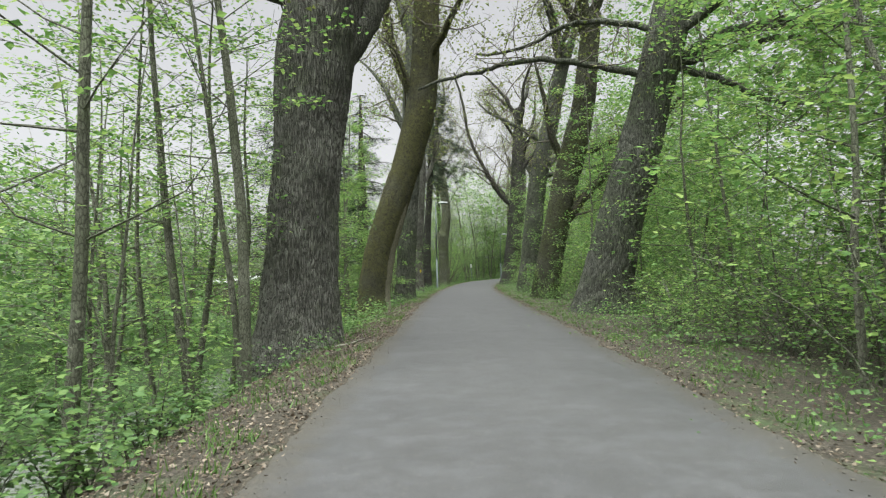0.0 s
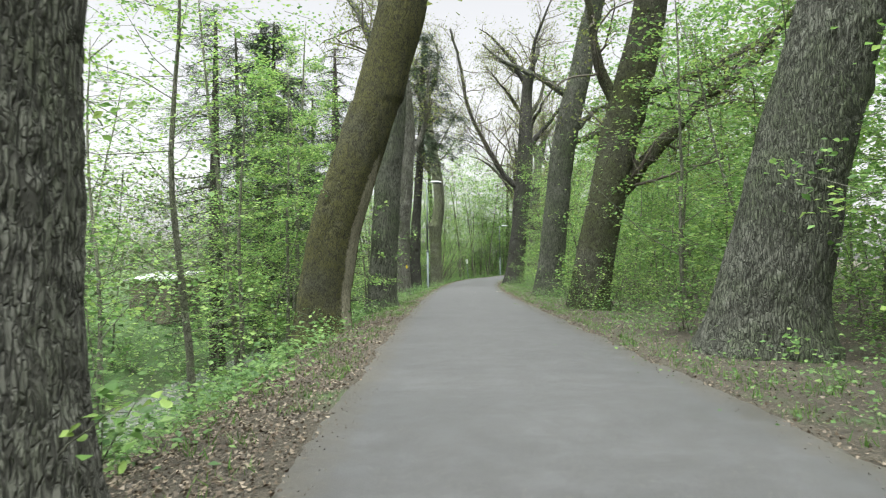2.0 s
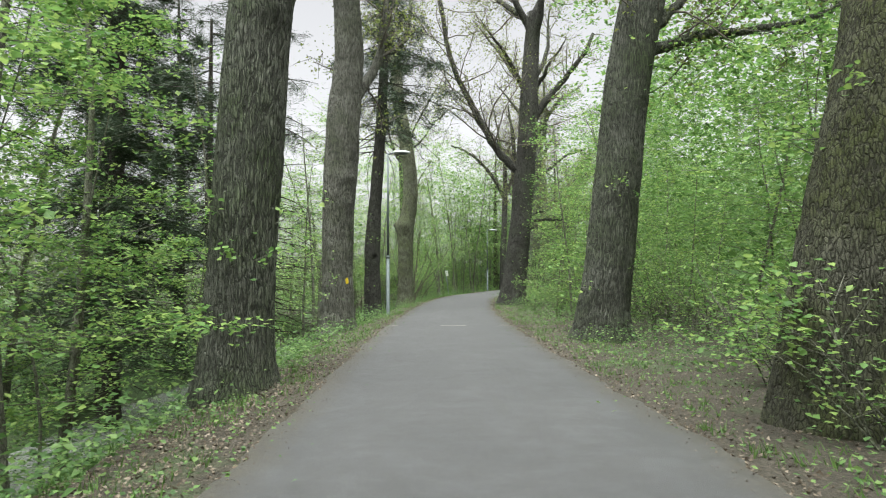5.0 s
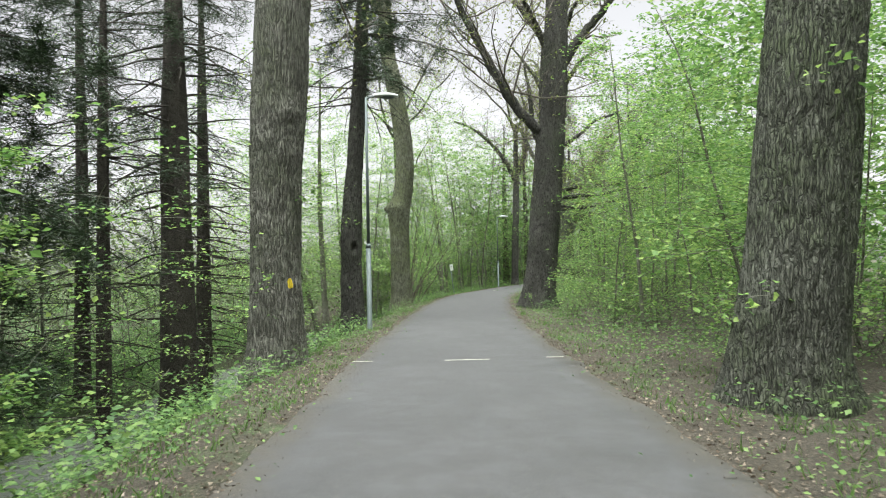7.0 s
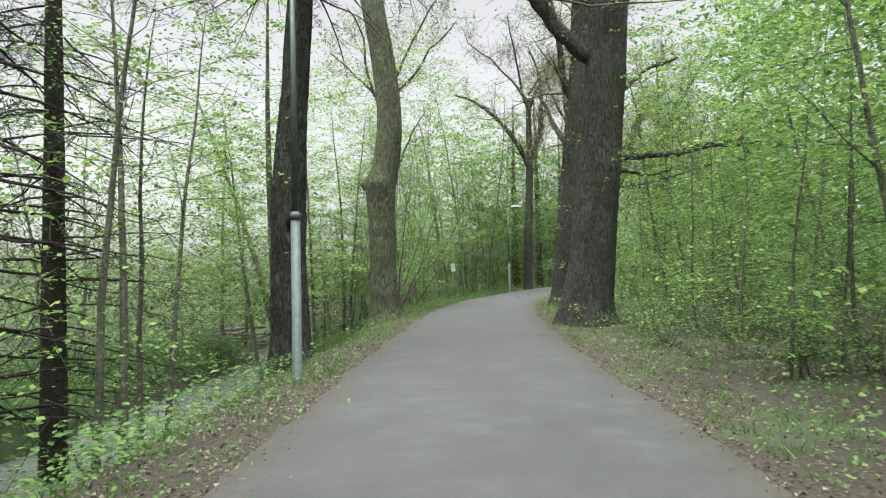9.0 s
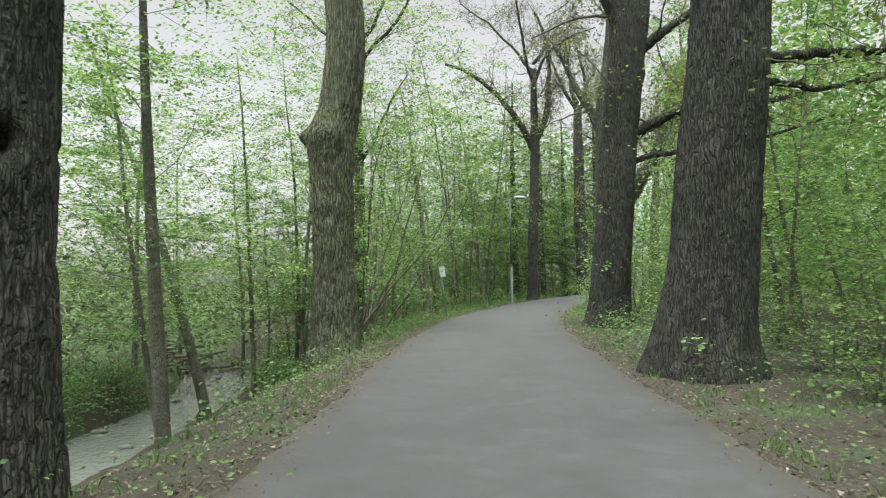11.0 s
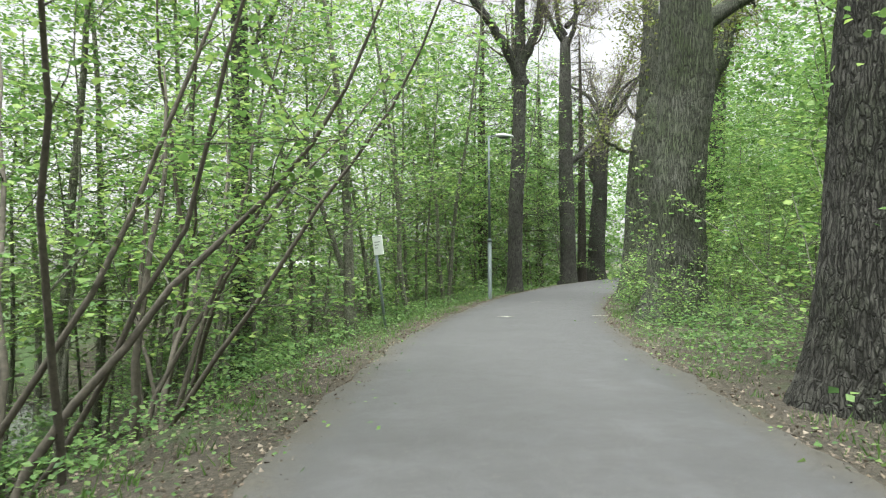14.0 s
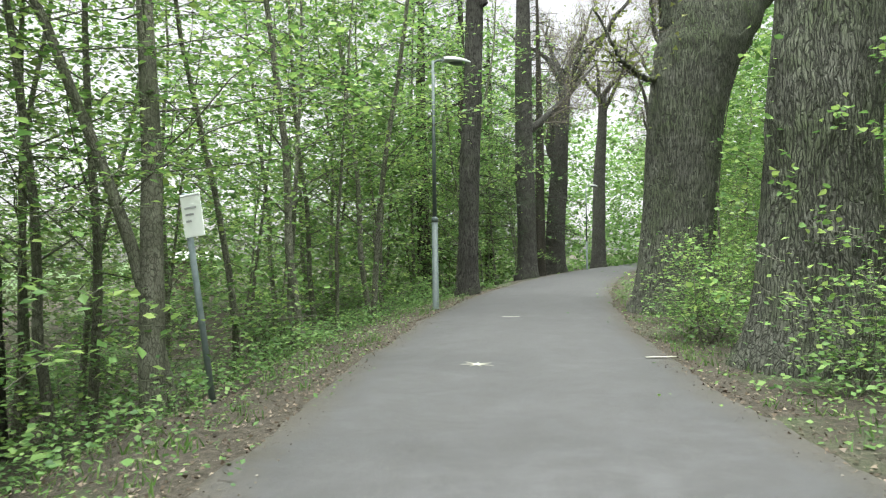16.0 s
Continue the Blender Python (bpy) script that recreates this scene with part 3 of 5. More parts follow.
oak(25.9, [(-0.4, -2.8, 0.66), (0.6, -2.76, 0.58), (1.9, -2.54, 0.57), (3.3, -2.1, 0.57), (4.9, -1.58, 0.55), (6.9, -0.95, 0.56), (9.0, -0.72, 0.52), (11.1, -0.66, 0.46)],
    [(7.0, (-0.8, 0.2, 1), 7, 0.22, 0.03), (8.5, (0.6, -0.3, 1), 6, 0.16, 0.03)], 13, SCARRED_BARK, fine=2, furrow=0.024, label="strongly leaning oak with moss and a bare wood scar", shoots=4, top=12, patch=(-0.42, 0.36, 0.0, 4.2))
oak(30.8, [(-0.2, 4.05, 0.66), (0.3, 4.1, 0.60), (1.8, 4.36, 0.55), (3.4, 4.73, 0.55), (5.0, 5.08, 0.58), (6.4, 5.43, 0.58)],
    [(5.4, (-0.8, 0.1, 1), 5, 0.2, 0.03), (6.0, (1, 0.2, 0.4), 7, 0.15, 0.0)], 14, MOSSY_BARK, paths=(([(4.8, 30.8, 3.0), (5.34, 30.6, 3.65), (6.23, 30.4, 4.73), (7.18, 30.2, 5.7), (8.4, 30, 6.6)], 0.27),),
    label="old oak with a thick side limb and ivy-like shoots", shoots=26, top=10)
oak(34.0, [(-0.15, -2.22, 0.54), (0.25, -2.2, 0.49), (1.9, -2.1, 0.44), (3.9, -1.96, 0.43), (5.8, -1.81, 0.43), (7.6, -1.71, 0.44)], [(7.5, (-0.6, 0.2, 1), 6, 0.2, 0.03)], 15, HALF_BARK, shoots=9, top=11, knots=((-1.0, 5.2, 0.06, 0.15),),
    label="straight old oak with leafy shoots low on the trunk")
oak(40.3, [(-0.15, 4.3, 0.66), (0.5, 4.33, 0.58), (1.8, 4.52, 0.54), (3.1, 4.66, 0.52), (4.1, 4.77, 0.51), (5.8, 4.95, 0.5), (7.7, 5.38, 0.49), (9.5, 5.85, 0.47)],
    [(8.2, (-0.8, 0.2, 0.8), 5, 0.18, 0.02)], 16, HALF_BARK, fine=2, paths=(([(5.0, 40.3, 6.3), (5.77, 40.3, 6.44), (6.7, 40.2, 6.81), (7.44, 40.1, 6.81), (8.36, 40, 6.9)], 0.17), ([(5.2, 40.3, 6.7), (5.78, 40.3, 7.09), (6.35, 40.4, 7.74), (7.28, 40.5, 8.11), (8.39, 40.6, 8.21)], 0.16)), label="tall old oak with two crooked side limbs", shoots=12, top=12)
oak(46.0, [(-0.3, -2.31, 0.56), (0.0, -2.30, 0.52), (1.4, -2.31, 0.45), (3.3, -2.26, 0.47), (4.3, -2.21, 0.53), (5.4, -2.14, 0.51), (6.3, -2.11, 0.5)], [(6.0, (0.5, 0.2, 1), 6, 0.2, 0.03)], 17, MARKED_BARK, shoots=2, top=11, fine=2,
    label="straight old oak with a yellow trail mark", patch=(-0.75, 0.13, 1.72, 1.90), knots=((-0.9, 4.9, 0.06, 0.12), (-1.9, 4.4, 0.05, 0.14)))
slim = oak(56.2, [(-0.4, -1.95, 0.41), (0.2, -1.95, 0.37), (1.5, -1.97, 0.34), (2.7, -1.96, 0.35), (4.7, -1.82, 0.28), (7.5, -1.6, 0.25), (10, -1.45, 0.22), (15, -1.3, 0.1)], [], 18, SHADE_TONED_BARK, top=12, crown_limbs=0,
    label="slender dark conifer trunk with a knothole beside the lamp", knots=((-1.1, 2.75, 0.05, 0.22), (-1.1, 2.85, -0.22, 0.07), (-1.25, 2.78, -0.12, 0.06), (-1.2, 5.0, 0.05, 0.12), (-1.2, 5.05, -0.1, 0.05)))
slim.name = "conifer_tree"
oak(60.3, [(-0.15, 4.85, 0.76), (0.4, 4.85, 0.66), (1.4, 4.97, 0.59), (2.6, 5.11, 0.55), (4.1, 5.3, 0.54), (6.3, 5.48, 0.52), (8.5, 5.68, 0.5), (10.5, 5.8, 0.48)],
    [], 19, SHADE_TONED_BARK, top=12, paths=(
        ([(5.3, 60.3, 6.7), (4.83, 60.3, 6.92), (3.96, 60.3, 7.93), (3.12, 60.3, 9.51), (2.37, 60.3, 10.97), (1.84, 60.3, 12), (1.1, 60.3, 16)], 0.25),
        ([(5.77, 60.3, 9.02), (6.47, 60.3, 10.13), (7.28, 60.3, 11.02), (7.98, 60.3, 11.91)], 0.26),
        ([(5.5, 60.3, 4.08), (6.33, 60.3, 4.19), (6.97, 60.2, 4.15), (7.51, 60.1, 4.23)], 0.1), ([(5.5, 60.3, 3.85), (5.81, 60.3, 3.8), (6.31, 60.2, 3.68)], 0.08)),
    label="old oak with a long arching limb over the lane", shoots=5)
oak(66.3, [(-0.35, -0.72, 0.56), (0.0, -0.68, 0.52), (1.8, -0.71, 0.46), (3.5, -0.73, 0.47), (4.35, -0.73, 0.53), (4.9, -0.6, 0.47), (5.5, -0.47, 0.45), (6.4, -0.36, 0.42), (8.3, -0.52, 0.42), (10.2, -0.85, 0.4)],
    [], 20, GREEN_BARK, fine=2, furrow=0.038, label="kinked oak with a burl and mossy flank", knots=((3.0, 4.95, 0.2, 0.13), (-1.5, 4.9, 0.06, 0.2)), shoots=2, top=12)
oak(69.2, [(-0.05, 6.02, 0.60), (0.4, 6.05, 0.54), (2.5, 6.23, 0.48), (4.6, 6.43, 0.47), (6.8, 6.65, 0.47), (7.9, 6.8, 0.51)], [(7.5, (-0.6, 0, 1), 5, 0.2, 0.03)], 21, SHADE_TONED_BARK, paths=(([(6.93, 69.2, 7.1), (7.47, 69.1, 7.55), (8.1, 69, 7.93), (8.7, 69, 8.38)], 0.18), ([(6.7, 69.2, 4.9), (7.5, 68.9, 5.35), (8.5, 68.6, 5.6), (9.6, 68.3, 5.5), (10.8, 68.0, 5.75)], 0.15), ([(6.7, 69.2, 4.2), (7.4, 69.0, 4.45), (8.3, 68.8, 4.35), (9.4, 68.6, 4.6)], 0.1)),
    label="straight old oak with a broken limb stub", shoots=10, top=11, knots=((-0.5, 6.6, 0.12, 0.1),))
oak(78.3, [(0.0, 8.45, 0.70), (0.85, 8.5, 0.62), (1.75, 8.54, 0.57), (2.7, 8.59, 0.56), (3.6, 8.67, 0.54), (5.0, 8.78, 0.58)], [(6.0, (1, 0, 0.6), 6, 0.2, 0.02), (6.5, (-0.6, 0.1, 1), 5, 0.22, 0.03)], 22, HALF_BARK,
    label="massive old oak half hidden by maple shoots", shoots=24, top=10)
oak(84.5, [(-0.05, 10.3, 0.80), (1.2, 10.36, 0.68), (2.9, 10.53, 0.69), (3.8, 10.62, 0.73), (4.6, 10.8, 0.80), (5.3, 10.97, 0.88), (5.9, 11.1, 0.94), (6.25, 11.12, 0.74), (6.45, 11.15, 0.38)], [], 23, HALF_BARK, paths=(
        ([(11.45, 84.5, 5.2), (11.95, 84.5, 5.9), (12.5, 84.5, 6.7), (13.0, 84.5, 7.7), (13.5, 84.6, 9.5)], 0.46),
        ([(10.62, 84.5, 5.2), (10.55, 84.5, 6.0), (10.6, 84.5, 7.0), (10.7, 84.6, 9.2)], 0.48),
        ([(10, 84.5, 4.56), (9.43, 84.2, 4.68), (9.05, 84, 4.77), (8.84, 83.9, 5.05)], 0.07)),
    label="massive forked old oak with bare crooked twigs", top=3, crown_limbs=0)
oak(91.4, [(0.0, 7.84, 0.32), (0.8, 7.84, 0.28), (3.7, 7.92, 0.29), (6.1, 8.05, 0.27), (8.1, 8.08, 0.25)], [], 24, SHADE_TONED_BARK, paths=(([(8.17, 91.4, 8.63), (7.6, 91.4, 9.81), (6.89, 91.4, 10.99), (6.02, 91.4, 12.02), (5.01, 91.4, 12.9)], 0.26), ([(8.18, 91.4, 9.07), (8.8, 91.4, 10.4), (9.13, 91.4, 12.48), (9.03, 91.4, 14.86)], 0.23)), label="slender dark oak beside the lane", top=11, fine=0, bare=1300, crown=0.45)
oak(104.0, [(-0.05, 13.78, 0.52), (1.2, 13.8, 0.45), (5.3, 13.72, 0.44), (9.4, 13.7, 0.42)], [(7.0, (0.9, 0, 0.8), 6, 0.2, 0.02)], 25, SHADE_TONED_BARK, top=12, fine=0, bare=1300, crown=0.45)
oak(112.0, [(-0.05, 18.17, 0.72), (2.0, 18.2, 0.6), (6.4, 18.54, 0.52)], [], 26, SHADE_TONED_BARK, paths=(([(18.4, 112, 6.8), (17.9, 112, 7.5), (18.02, 112, 9.49), (19.54, 112, 11.66), (21.08, 112, 13.86), (22.25, 112, 15.7)], 0.3),), top=10, fine=0, bare=1300, crown=0.45, label="old oak with a limb arching over the lane")
oak(123.0, [(0, 25.85, 0.6), (2.0, 25.9, 0.52), (7.8, 26.0, 0.45)], [], 27, SHADE_TONED_BARK, top=11, fine=0, bare=1300, crown=0.45)
oak(98.0, [(0, 19.2, 0.6), (2.0, 19.3, 0.52), (7.8, 19.9, 0.45)], [(6, (-0.5, 0, 1), 6, 0.2, 0.02)], 28, SHADE_TONED_BARK, top=11, fine=0, bare=1300, crown=0.45)
oak(82.8, [(-0.8, -1.3, 0.34), (0.5, -1.3, 0.27), (5.0, -1.35, 0.24), (9.0, -1.4, 0.2)], [(6.5, (0.6, 0.2, 1), 5, 0.1, 0.02)], 29, SHADE_TONED_BARK, top=11, fine=0, label="slim dark trunk beyond the brook")
oak(108.0, [(0, 22.9, 0.5), (2.0, 22.9, 0.42), (7.8, 23.2, 0.36)], [(6, (-0.5, 0, 1), 6, 0.2, 0.02)], 30, SHADE_TONED_BARK, top=11, fine=0, bare=1300, crown=0.3)
oak(117.0, [(0, 28.3, 0.5), (2.0, 28.3, 0.42), (7.8, 28.1, 0.36)], [(5, (-0.7, 0, 1), 7, 0.2, 0.02)], 31, SHADE_TONED_BARK, top=11, fine=0, bare=1300, crown=0.3)


# ---- young maples and bushes ----
def young_tree(seed, height, rad, leaves, size, mat=MAPLE_LEAF, label="", bare=0.22, wide=1.0, shape=KITE, name="young_maple_tree", way=None):
    r = np.random.default_rng(seed)
    root = new(name)
    stem = wander(r, (0, 0, -0.1), way or (r.normal(0, 0.08), r.normal(0, 0.08), 1), height, 14, 0.03 if way else 0.05, 0.01 if way else 0.05)
    t = Tubes()
    t.add(stem, np.linspace(rad, rad * 0.18, 15), 8)
    t.make("trunk", YOUNG_BARK, root)
    tb, tips = Tubes(), []
    for f in np.linspace(bare, 0.97, max(6, int(height * 2.2))):
        f = min(0.98, f + r.normal(0, 0.02))
        i = int(f * 14)
        at = stem[i] + (stem[min(i + 1, 14)] - stem[i]) * (f * 14 - i)
        a = r.uniform(0, 2 * np.pi)
        length = wide * height * (0.30 - 0.20 * f) * r.uniform(0.7, 1.25) + 0.25
        line = wander(r, at, (math.cos(a), math.sin(a), r.uniform(0.1, 0.65)), length, 6, 0.13, 0.0)
        br = min(rad, 0.055) * 0.33 * (1.1 - 0.7 * f)
        tb.add(line[::2], np.linspace(br, 0.004, 4), 3)
        for q in range(max(1, int(length * 1.6))):
            k = r.integers(2, 7)
            twig = wander(r, line[k], (r.normal(0, 1), r.normal(0, 1), r.normal(0.1, 0.25)), length * r.uniform(0.2, 0.4), 3, 0.2)
            tb.add(twig[[0, 3]], [br * 0.35, 0.003], 3)
            tips += [*twig[1:], line[k]]
        tips += [*line[3:]]
    tagged(tb.make("branchwork", YOUNG_BARK, root), kind="stuff")
    tips = np.array(tips)
    c = tips[r.integers(0, len(tips), leaves)] + r.normal(0, 1, (leaves, 3)) * np.array([0.16, 0.16, 0.06])
    v, f = leaf_cloud(c, r.uniform(0.6, 1.2, leaves) * size, shape, 0.28, r)
    mesh_object("crown", v, f, mat, root, "", False)
    return tagged(root, label or "slim young maple with fresh light green leaves", "tree", "young maples")


def bush(seed, height, leaves, size, mat=MAPLE_LEAF, label=""):
    r = np.random.default_rng(seed)
    root = new("bush")
    tb, tips = Tubes(), []
    for k in range(9):
        a = r.uniform(0, 2 * np.pi)
        line = wander(r, (r.normal(0, 0.12), r.normal(0, 0.12), -0.1), (0.5 * math.cos(a), 0.5 * math.sin(a), 1), height * r.uniform(0.6, 1.1), 7, 0.1)
        tb.add(line[::2], np.linspace(0.012, 0.004, 4), 3)
        for q in range(4):
            i = r.integers(2, 8)
            twig = wander(r, line[i], (r.normal(0, 1), r.normal(0, 1), 0.3), height * r.uniform(0.15, 0.35), 3, 0.2)
            tb.add(twig[[0, 3]], [0.005, 0.003], 3)
            tips += [*twig[1:]]
        tips += [*line[3:]]
    tagged(tb.make("stemwork", YOUNG_BARK, root), kind="stuff")
    tips = np.array(tips)
    c = tips[r.integers(0, len(tips), leaves)] + r.normal(0, 1, (leaves, 3)) * np.array([0.16, 0.16, 0.06])
    v, f = leaf_cloud(c, r.uniform(0.6, 1.2, leaves) * size, KITE, 0.28, r)
    mesh_object("foliage", v, f, mat, root, "", False)
    return tagged(root, label or "leafy undergrowth bush with thin stems", "bush", "undergrowth")


def stand(ob, x, y, turn=0.0, size=1.0):
    return pose(x, y, float(ground_z(x, y)), 0, 0, turn) @ Matrix.Diagonal((size, size, size, 1))


def plant(kinds, spots, r, more=False):
    """Stands a first one of each kind on the first spots, and copies on the rest."""
    for i, (x, y) in enumerate(spots):
        ob = kinds[i % len(kinds)]
        m = stand(ob, x, y, r.uniform(0, 360), r.uniform(0.8, 1.2))
        if i < len(kinds) and not more:
            ob.matrix_basis = m
        else:
            copy_thing(ob, m)


OAKS = [(-2.9, 14), (4.3, 20), (-2.7, 25.9), (4.2, 30.8), (-2.2, 34), (4.6, 40.8), (-2.3, 46.0), (-1.95, 56.2), (4.9, 60.3), (-0.7, 66.3), (6.0, 69.2), (8.6, 78.3), (10.5, 84.5), (8.05, 91.4), (14.1, 104)]


def before_oak(x, y, back=5.0):
    """True on the road's side of an old oak on the woodland verge, where only low growth stands."""
    out = np.zeros(np.shape(x), bool)
    for a, q in OAKS:
        if a > centre(q):
            out |= (q - y > -0.8) & (q - y < back) & (x < a + 0.55 + 0.12 * (q - y)) & (x > centre(q))
    return out


def scatter(r, count, y0, y1, d0, d1, gap):
    """Random spots in a strip beside the road, kept apart, and off the oaks and the water."""
    out, tries = [], 0
    while len(out) < count and tries < count * 60:
        tries += 1
        y, d = r.uniform(y0, y1), r.uniform(d0, d1)
        s = float(np.interp(y, fine_y, fine_s))
        x = float(centre(y)) + d * math.sqrt(1 + s * s)
        if -11.2 < bank_side(x, y) < -8.4 or before_oak(x, y) or (54 < y < 73 and -8.6 < d < -2.6) or any((x - a) ** 2 + (y - c) ** 2 < 2.6 for a, c in OAKS) or any((x - a) ** 2 + (y - c) ** 2 < gap * gap for a, c in out):
            continue
        out.append((x, y))
    return out


r1 = np.random.default_rng(101)
TALL = [young_tree(200 + k, h, rad, int(nl * 0.8), 0.105, wide=wd) for k, (h, rad, nl, wd) in enumerate(((7.5, 0.05, 1800, 1.0), (6.0, 0.04, 1600, 1.2), (9.0, 0.065, 2000, 0.9), (5.0, 0.03, 1400, 1.3), (8.0, 0.055, 1750, 1.1)))]
plant(TALL, scatter(r1, 105, 4, 116, 3.6, 11, 1.2), r1)
LOW = [bush(300 + k, h, int(nl * 0.85), 0.08) for k, (h, nl) in enumerate(((1.6, 560), (2.2, 700), (1.2, 480), (2.7, 800)))]
plant(LOW, scatter(r1, 120, 3, 112, 3.3, 8.5, 0.8), r1)
AIRY = [young_tree(400 + k, h, rad, int(nl * 0.85), 0.105, bare=0.25, wide=1.0, label="thin young maple with airy light green leaves on the stream bank")
        for k, (h, rad, nl) in enumerate(((8.5, 0.06, 900), (6.5, 0.045, 800), (9.5, 0.08, 900), (5.0, 0.03, 700)))]
plant(AIRY, [(-6.9, 24.0), (-4.1, 8.6), (-4.0, 6.4), (-3.9, 10.6)] + [p for p in scatter(r1, 60, 1, 70, -16, -3.6, 1.3) if not 37 < p[1] < 54], r1)
BANK_MAPLES = ((-4.1, 65.7, 0.17, 13.0, (-0.07, 0.02, 1), 451, 0.2, 7500), (-5.65, 70.0, 0.10, 11.0, (-0.2, 0.05, 1), 452, 0.22, 5500), (-5.6, 74.0, 0.18, 13.0, (-0.22, -0.02, 1), 453, 0.2, 7500),
               (-4.2, 11.8, 0.09, 10.0, (-0.15, 0.0, 1), 454, 0.35, 1500), (-3.1, 10.9, 0.10, 10.5, (0.04, 0.02, 1), 455, 0.4, 1300), (-3.15, 11.0, 0.06, 9.0, (-0.1, 0.06, 1), 457, 0.4, 1000),
               (-5.1, 12.6, 0.055, 8.5, (-0.12, 0.02, 1), 456, 0.35, 1100))
SPRUCE_SIDE = ((-3.8, 52.0, 0.065, 9.0, (0.03, 0.0, 1), 470, 0.5, 500), (-4.2, 53.9, 0.08, 10.0, (-0.03, 0.0, 1), 471, 0.5, 600), (-3.7, 54.4, 0.055, 8.0, (0.05, 0.02, 1), 472, 0.5, 450), (-5.1, 56.8, 0.07, 9.0, (0.0, 0.0, 1), 473, 0.5, 500))
VERGE_MAPLES = ((-4.9, 41.0, 0.035, 4.6, (0.0, 0.0, 1), 491, 0.2, 2400), (-4.6, 33.0, 0.09, 11.0, (-0.03, 0.0, 1), 480, 0.1, 7000), (-6.0, 37.0, 0.10, 11.6, (0.02, 0.0, 1), 481, 0.1, 12000), (-7.5, 38.0, 0.09, 10.4, (-0.02, 0.0, 1), 492, 0.1, 9500), (-4.4, 29.6, 0.06, 8.5, (-0.02, 0.0, 1), 482, 0.12, 4200),
                (-6.2, 31.0, 0.10, 12.0, (-0.05, 0.0, 1), 483, 0.2, 3600), (-4.6, 76.0, 0.1, 12.0, (0.0, 0.0, 1), 487, 0.22, 5200), (-2.8, 75.4, 0.09, 11.0, (-0.03, 0.0, 1), 488, 0.22, 5000), (-3.6, 79.0, 0.1, 12.5, (0.02, 0.0, 1), 489, 0.2, 5200), (-1.5, 77.6, 0.08, 11.0, (0.0, 0.02, 1), 490, 0.2, 4500),
                (-6.9, 84.0, 0.10, 11.0, (0.05, 0.0, 1), 484, 0.2, 2600), (-9.8, 79.0, 0.12, 12.0, (0.0, 0.0, 1), 485, 0.15, 3000), (-10.4, 86.0, 0.11, 11.0, (0.05, 0.0, 1), 486, 0.15, 2600))
BEND_MAPLES = ((1.55, 79.9, 0.15, 10.5, (-0.1, 0.1, 1), 458, 0.25, 1800), (1.75, 80.1, 0.085, 9.0, (-0.22, 0.0, 1), 459, 0.25, 1500), (0.5, 81.4, 0.07, 9.5, (0.05, 0.0, 1), 460, 0.2, 1800), (3.4, 94.6, 0.08, 10.0, (-0.08, 0.0, 1), 461, 0.2, 1800))
for tx, ty, rad, height, way, seed, clear, count in BANK_MAPLES + SPRUCE_SIDE + VERGE_MAPLES + BEND_MAPLES:
    tree = young_tree(seed, height, rad, count, 0.1, bare=clear, wide=0.9, way=way, label="pale slim maple leaning on the brook's bank")
    tree.matrix_basis = pose(tx, ty, float(ground_z(tx, ty)), 0, 0, 0)
THICK = [young_tree(500 + k, h, rad, nl, 0.10, bare=0.2, wide=0.75) for k, (h, rad, nl) in enumerate(((10.5, 0.06, 1350), (8.5, 0.045, 1200), (7.0, 0.035, 1050), (11.5, 0.07, 1450)))]
plant(THICK, scatter(r1, 54, 73, 112, -8.5, -3.5, 1.0), r1)
plant([bush(650 + k, h, 700, 0.075, MAPLE_LEAF, "maple shoots in front of an old oak") for k, h in enumerate((1.7, 1.5, 1.9))], [(8.9, 81.2), (7.85, 77.0), (8.9, 76.9), (9.6, 82.2), (8.5, 80.3), (3.9, 29.8), (4.7, 30.0), (9.5, 77.2)], r1)
BANK = [bush(600 + k, h, nl, 0.095, HERB_LEAF, "low green bush on the brook's bank") for k, (h, nl) in enumerate(((1.3, 560), (0.9, 480), (2.0, 700)))]
plant(BANK, [p for p in scatter(r1, 80, 1, 100, -14, -3.4, 0.8) if not (16 < p[1] < 72 and bank_side(*p) > -8.6)], r1)
plant(LOW, scatter(r1, 9, 3, 13.5, 3.0, 4.4, 0.8), r1, True)
plant(BANK, scatter(r1, 7, 1, 8, -4.6, -3.3, 0.6) + scatter(r1, 14, 6, 34, -12, -7.0, 1.0), r1, True)
plant(AIRY, scatter(r1, 12, 70, 92, -15, -8.5, 1.6), r1, True)


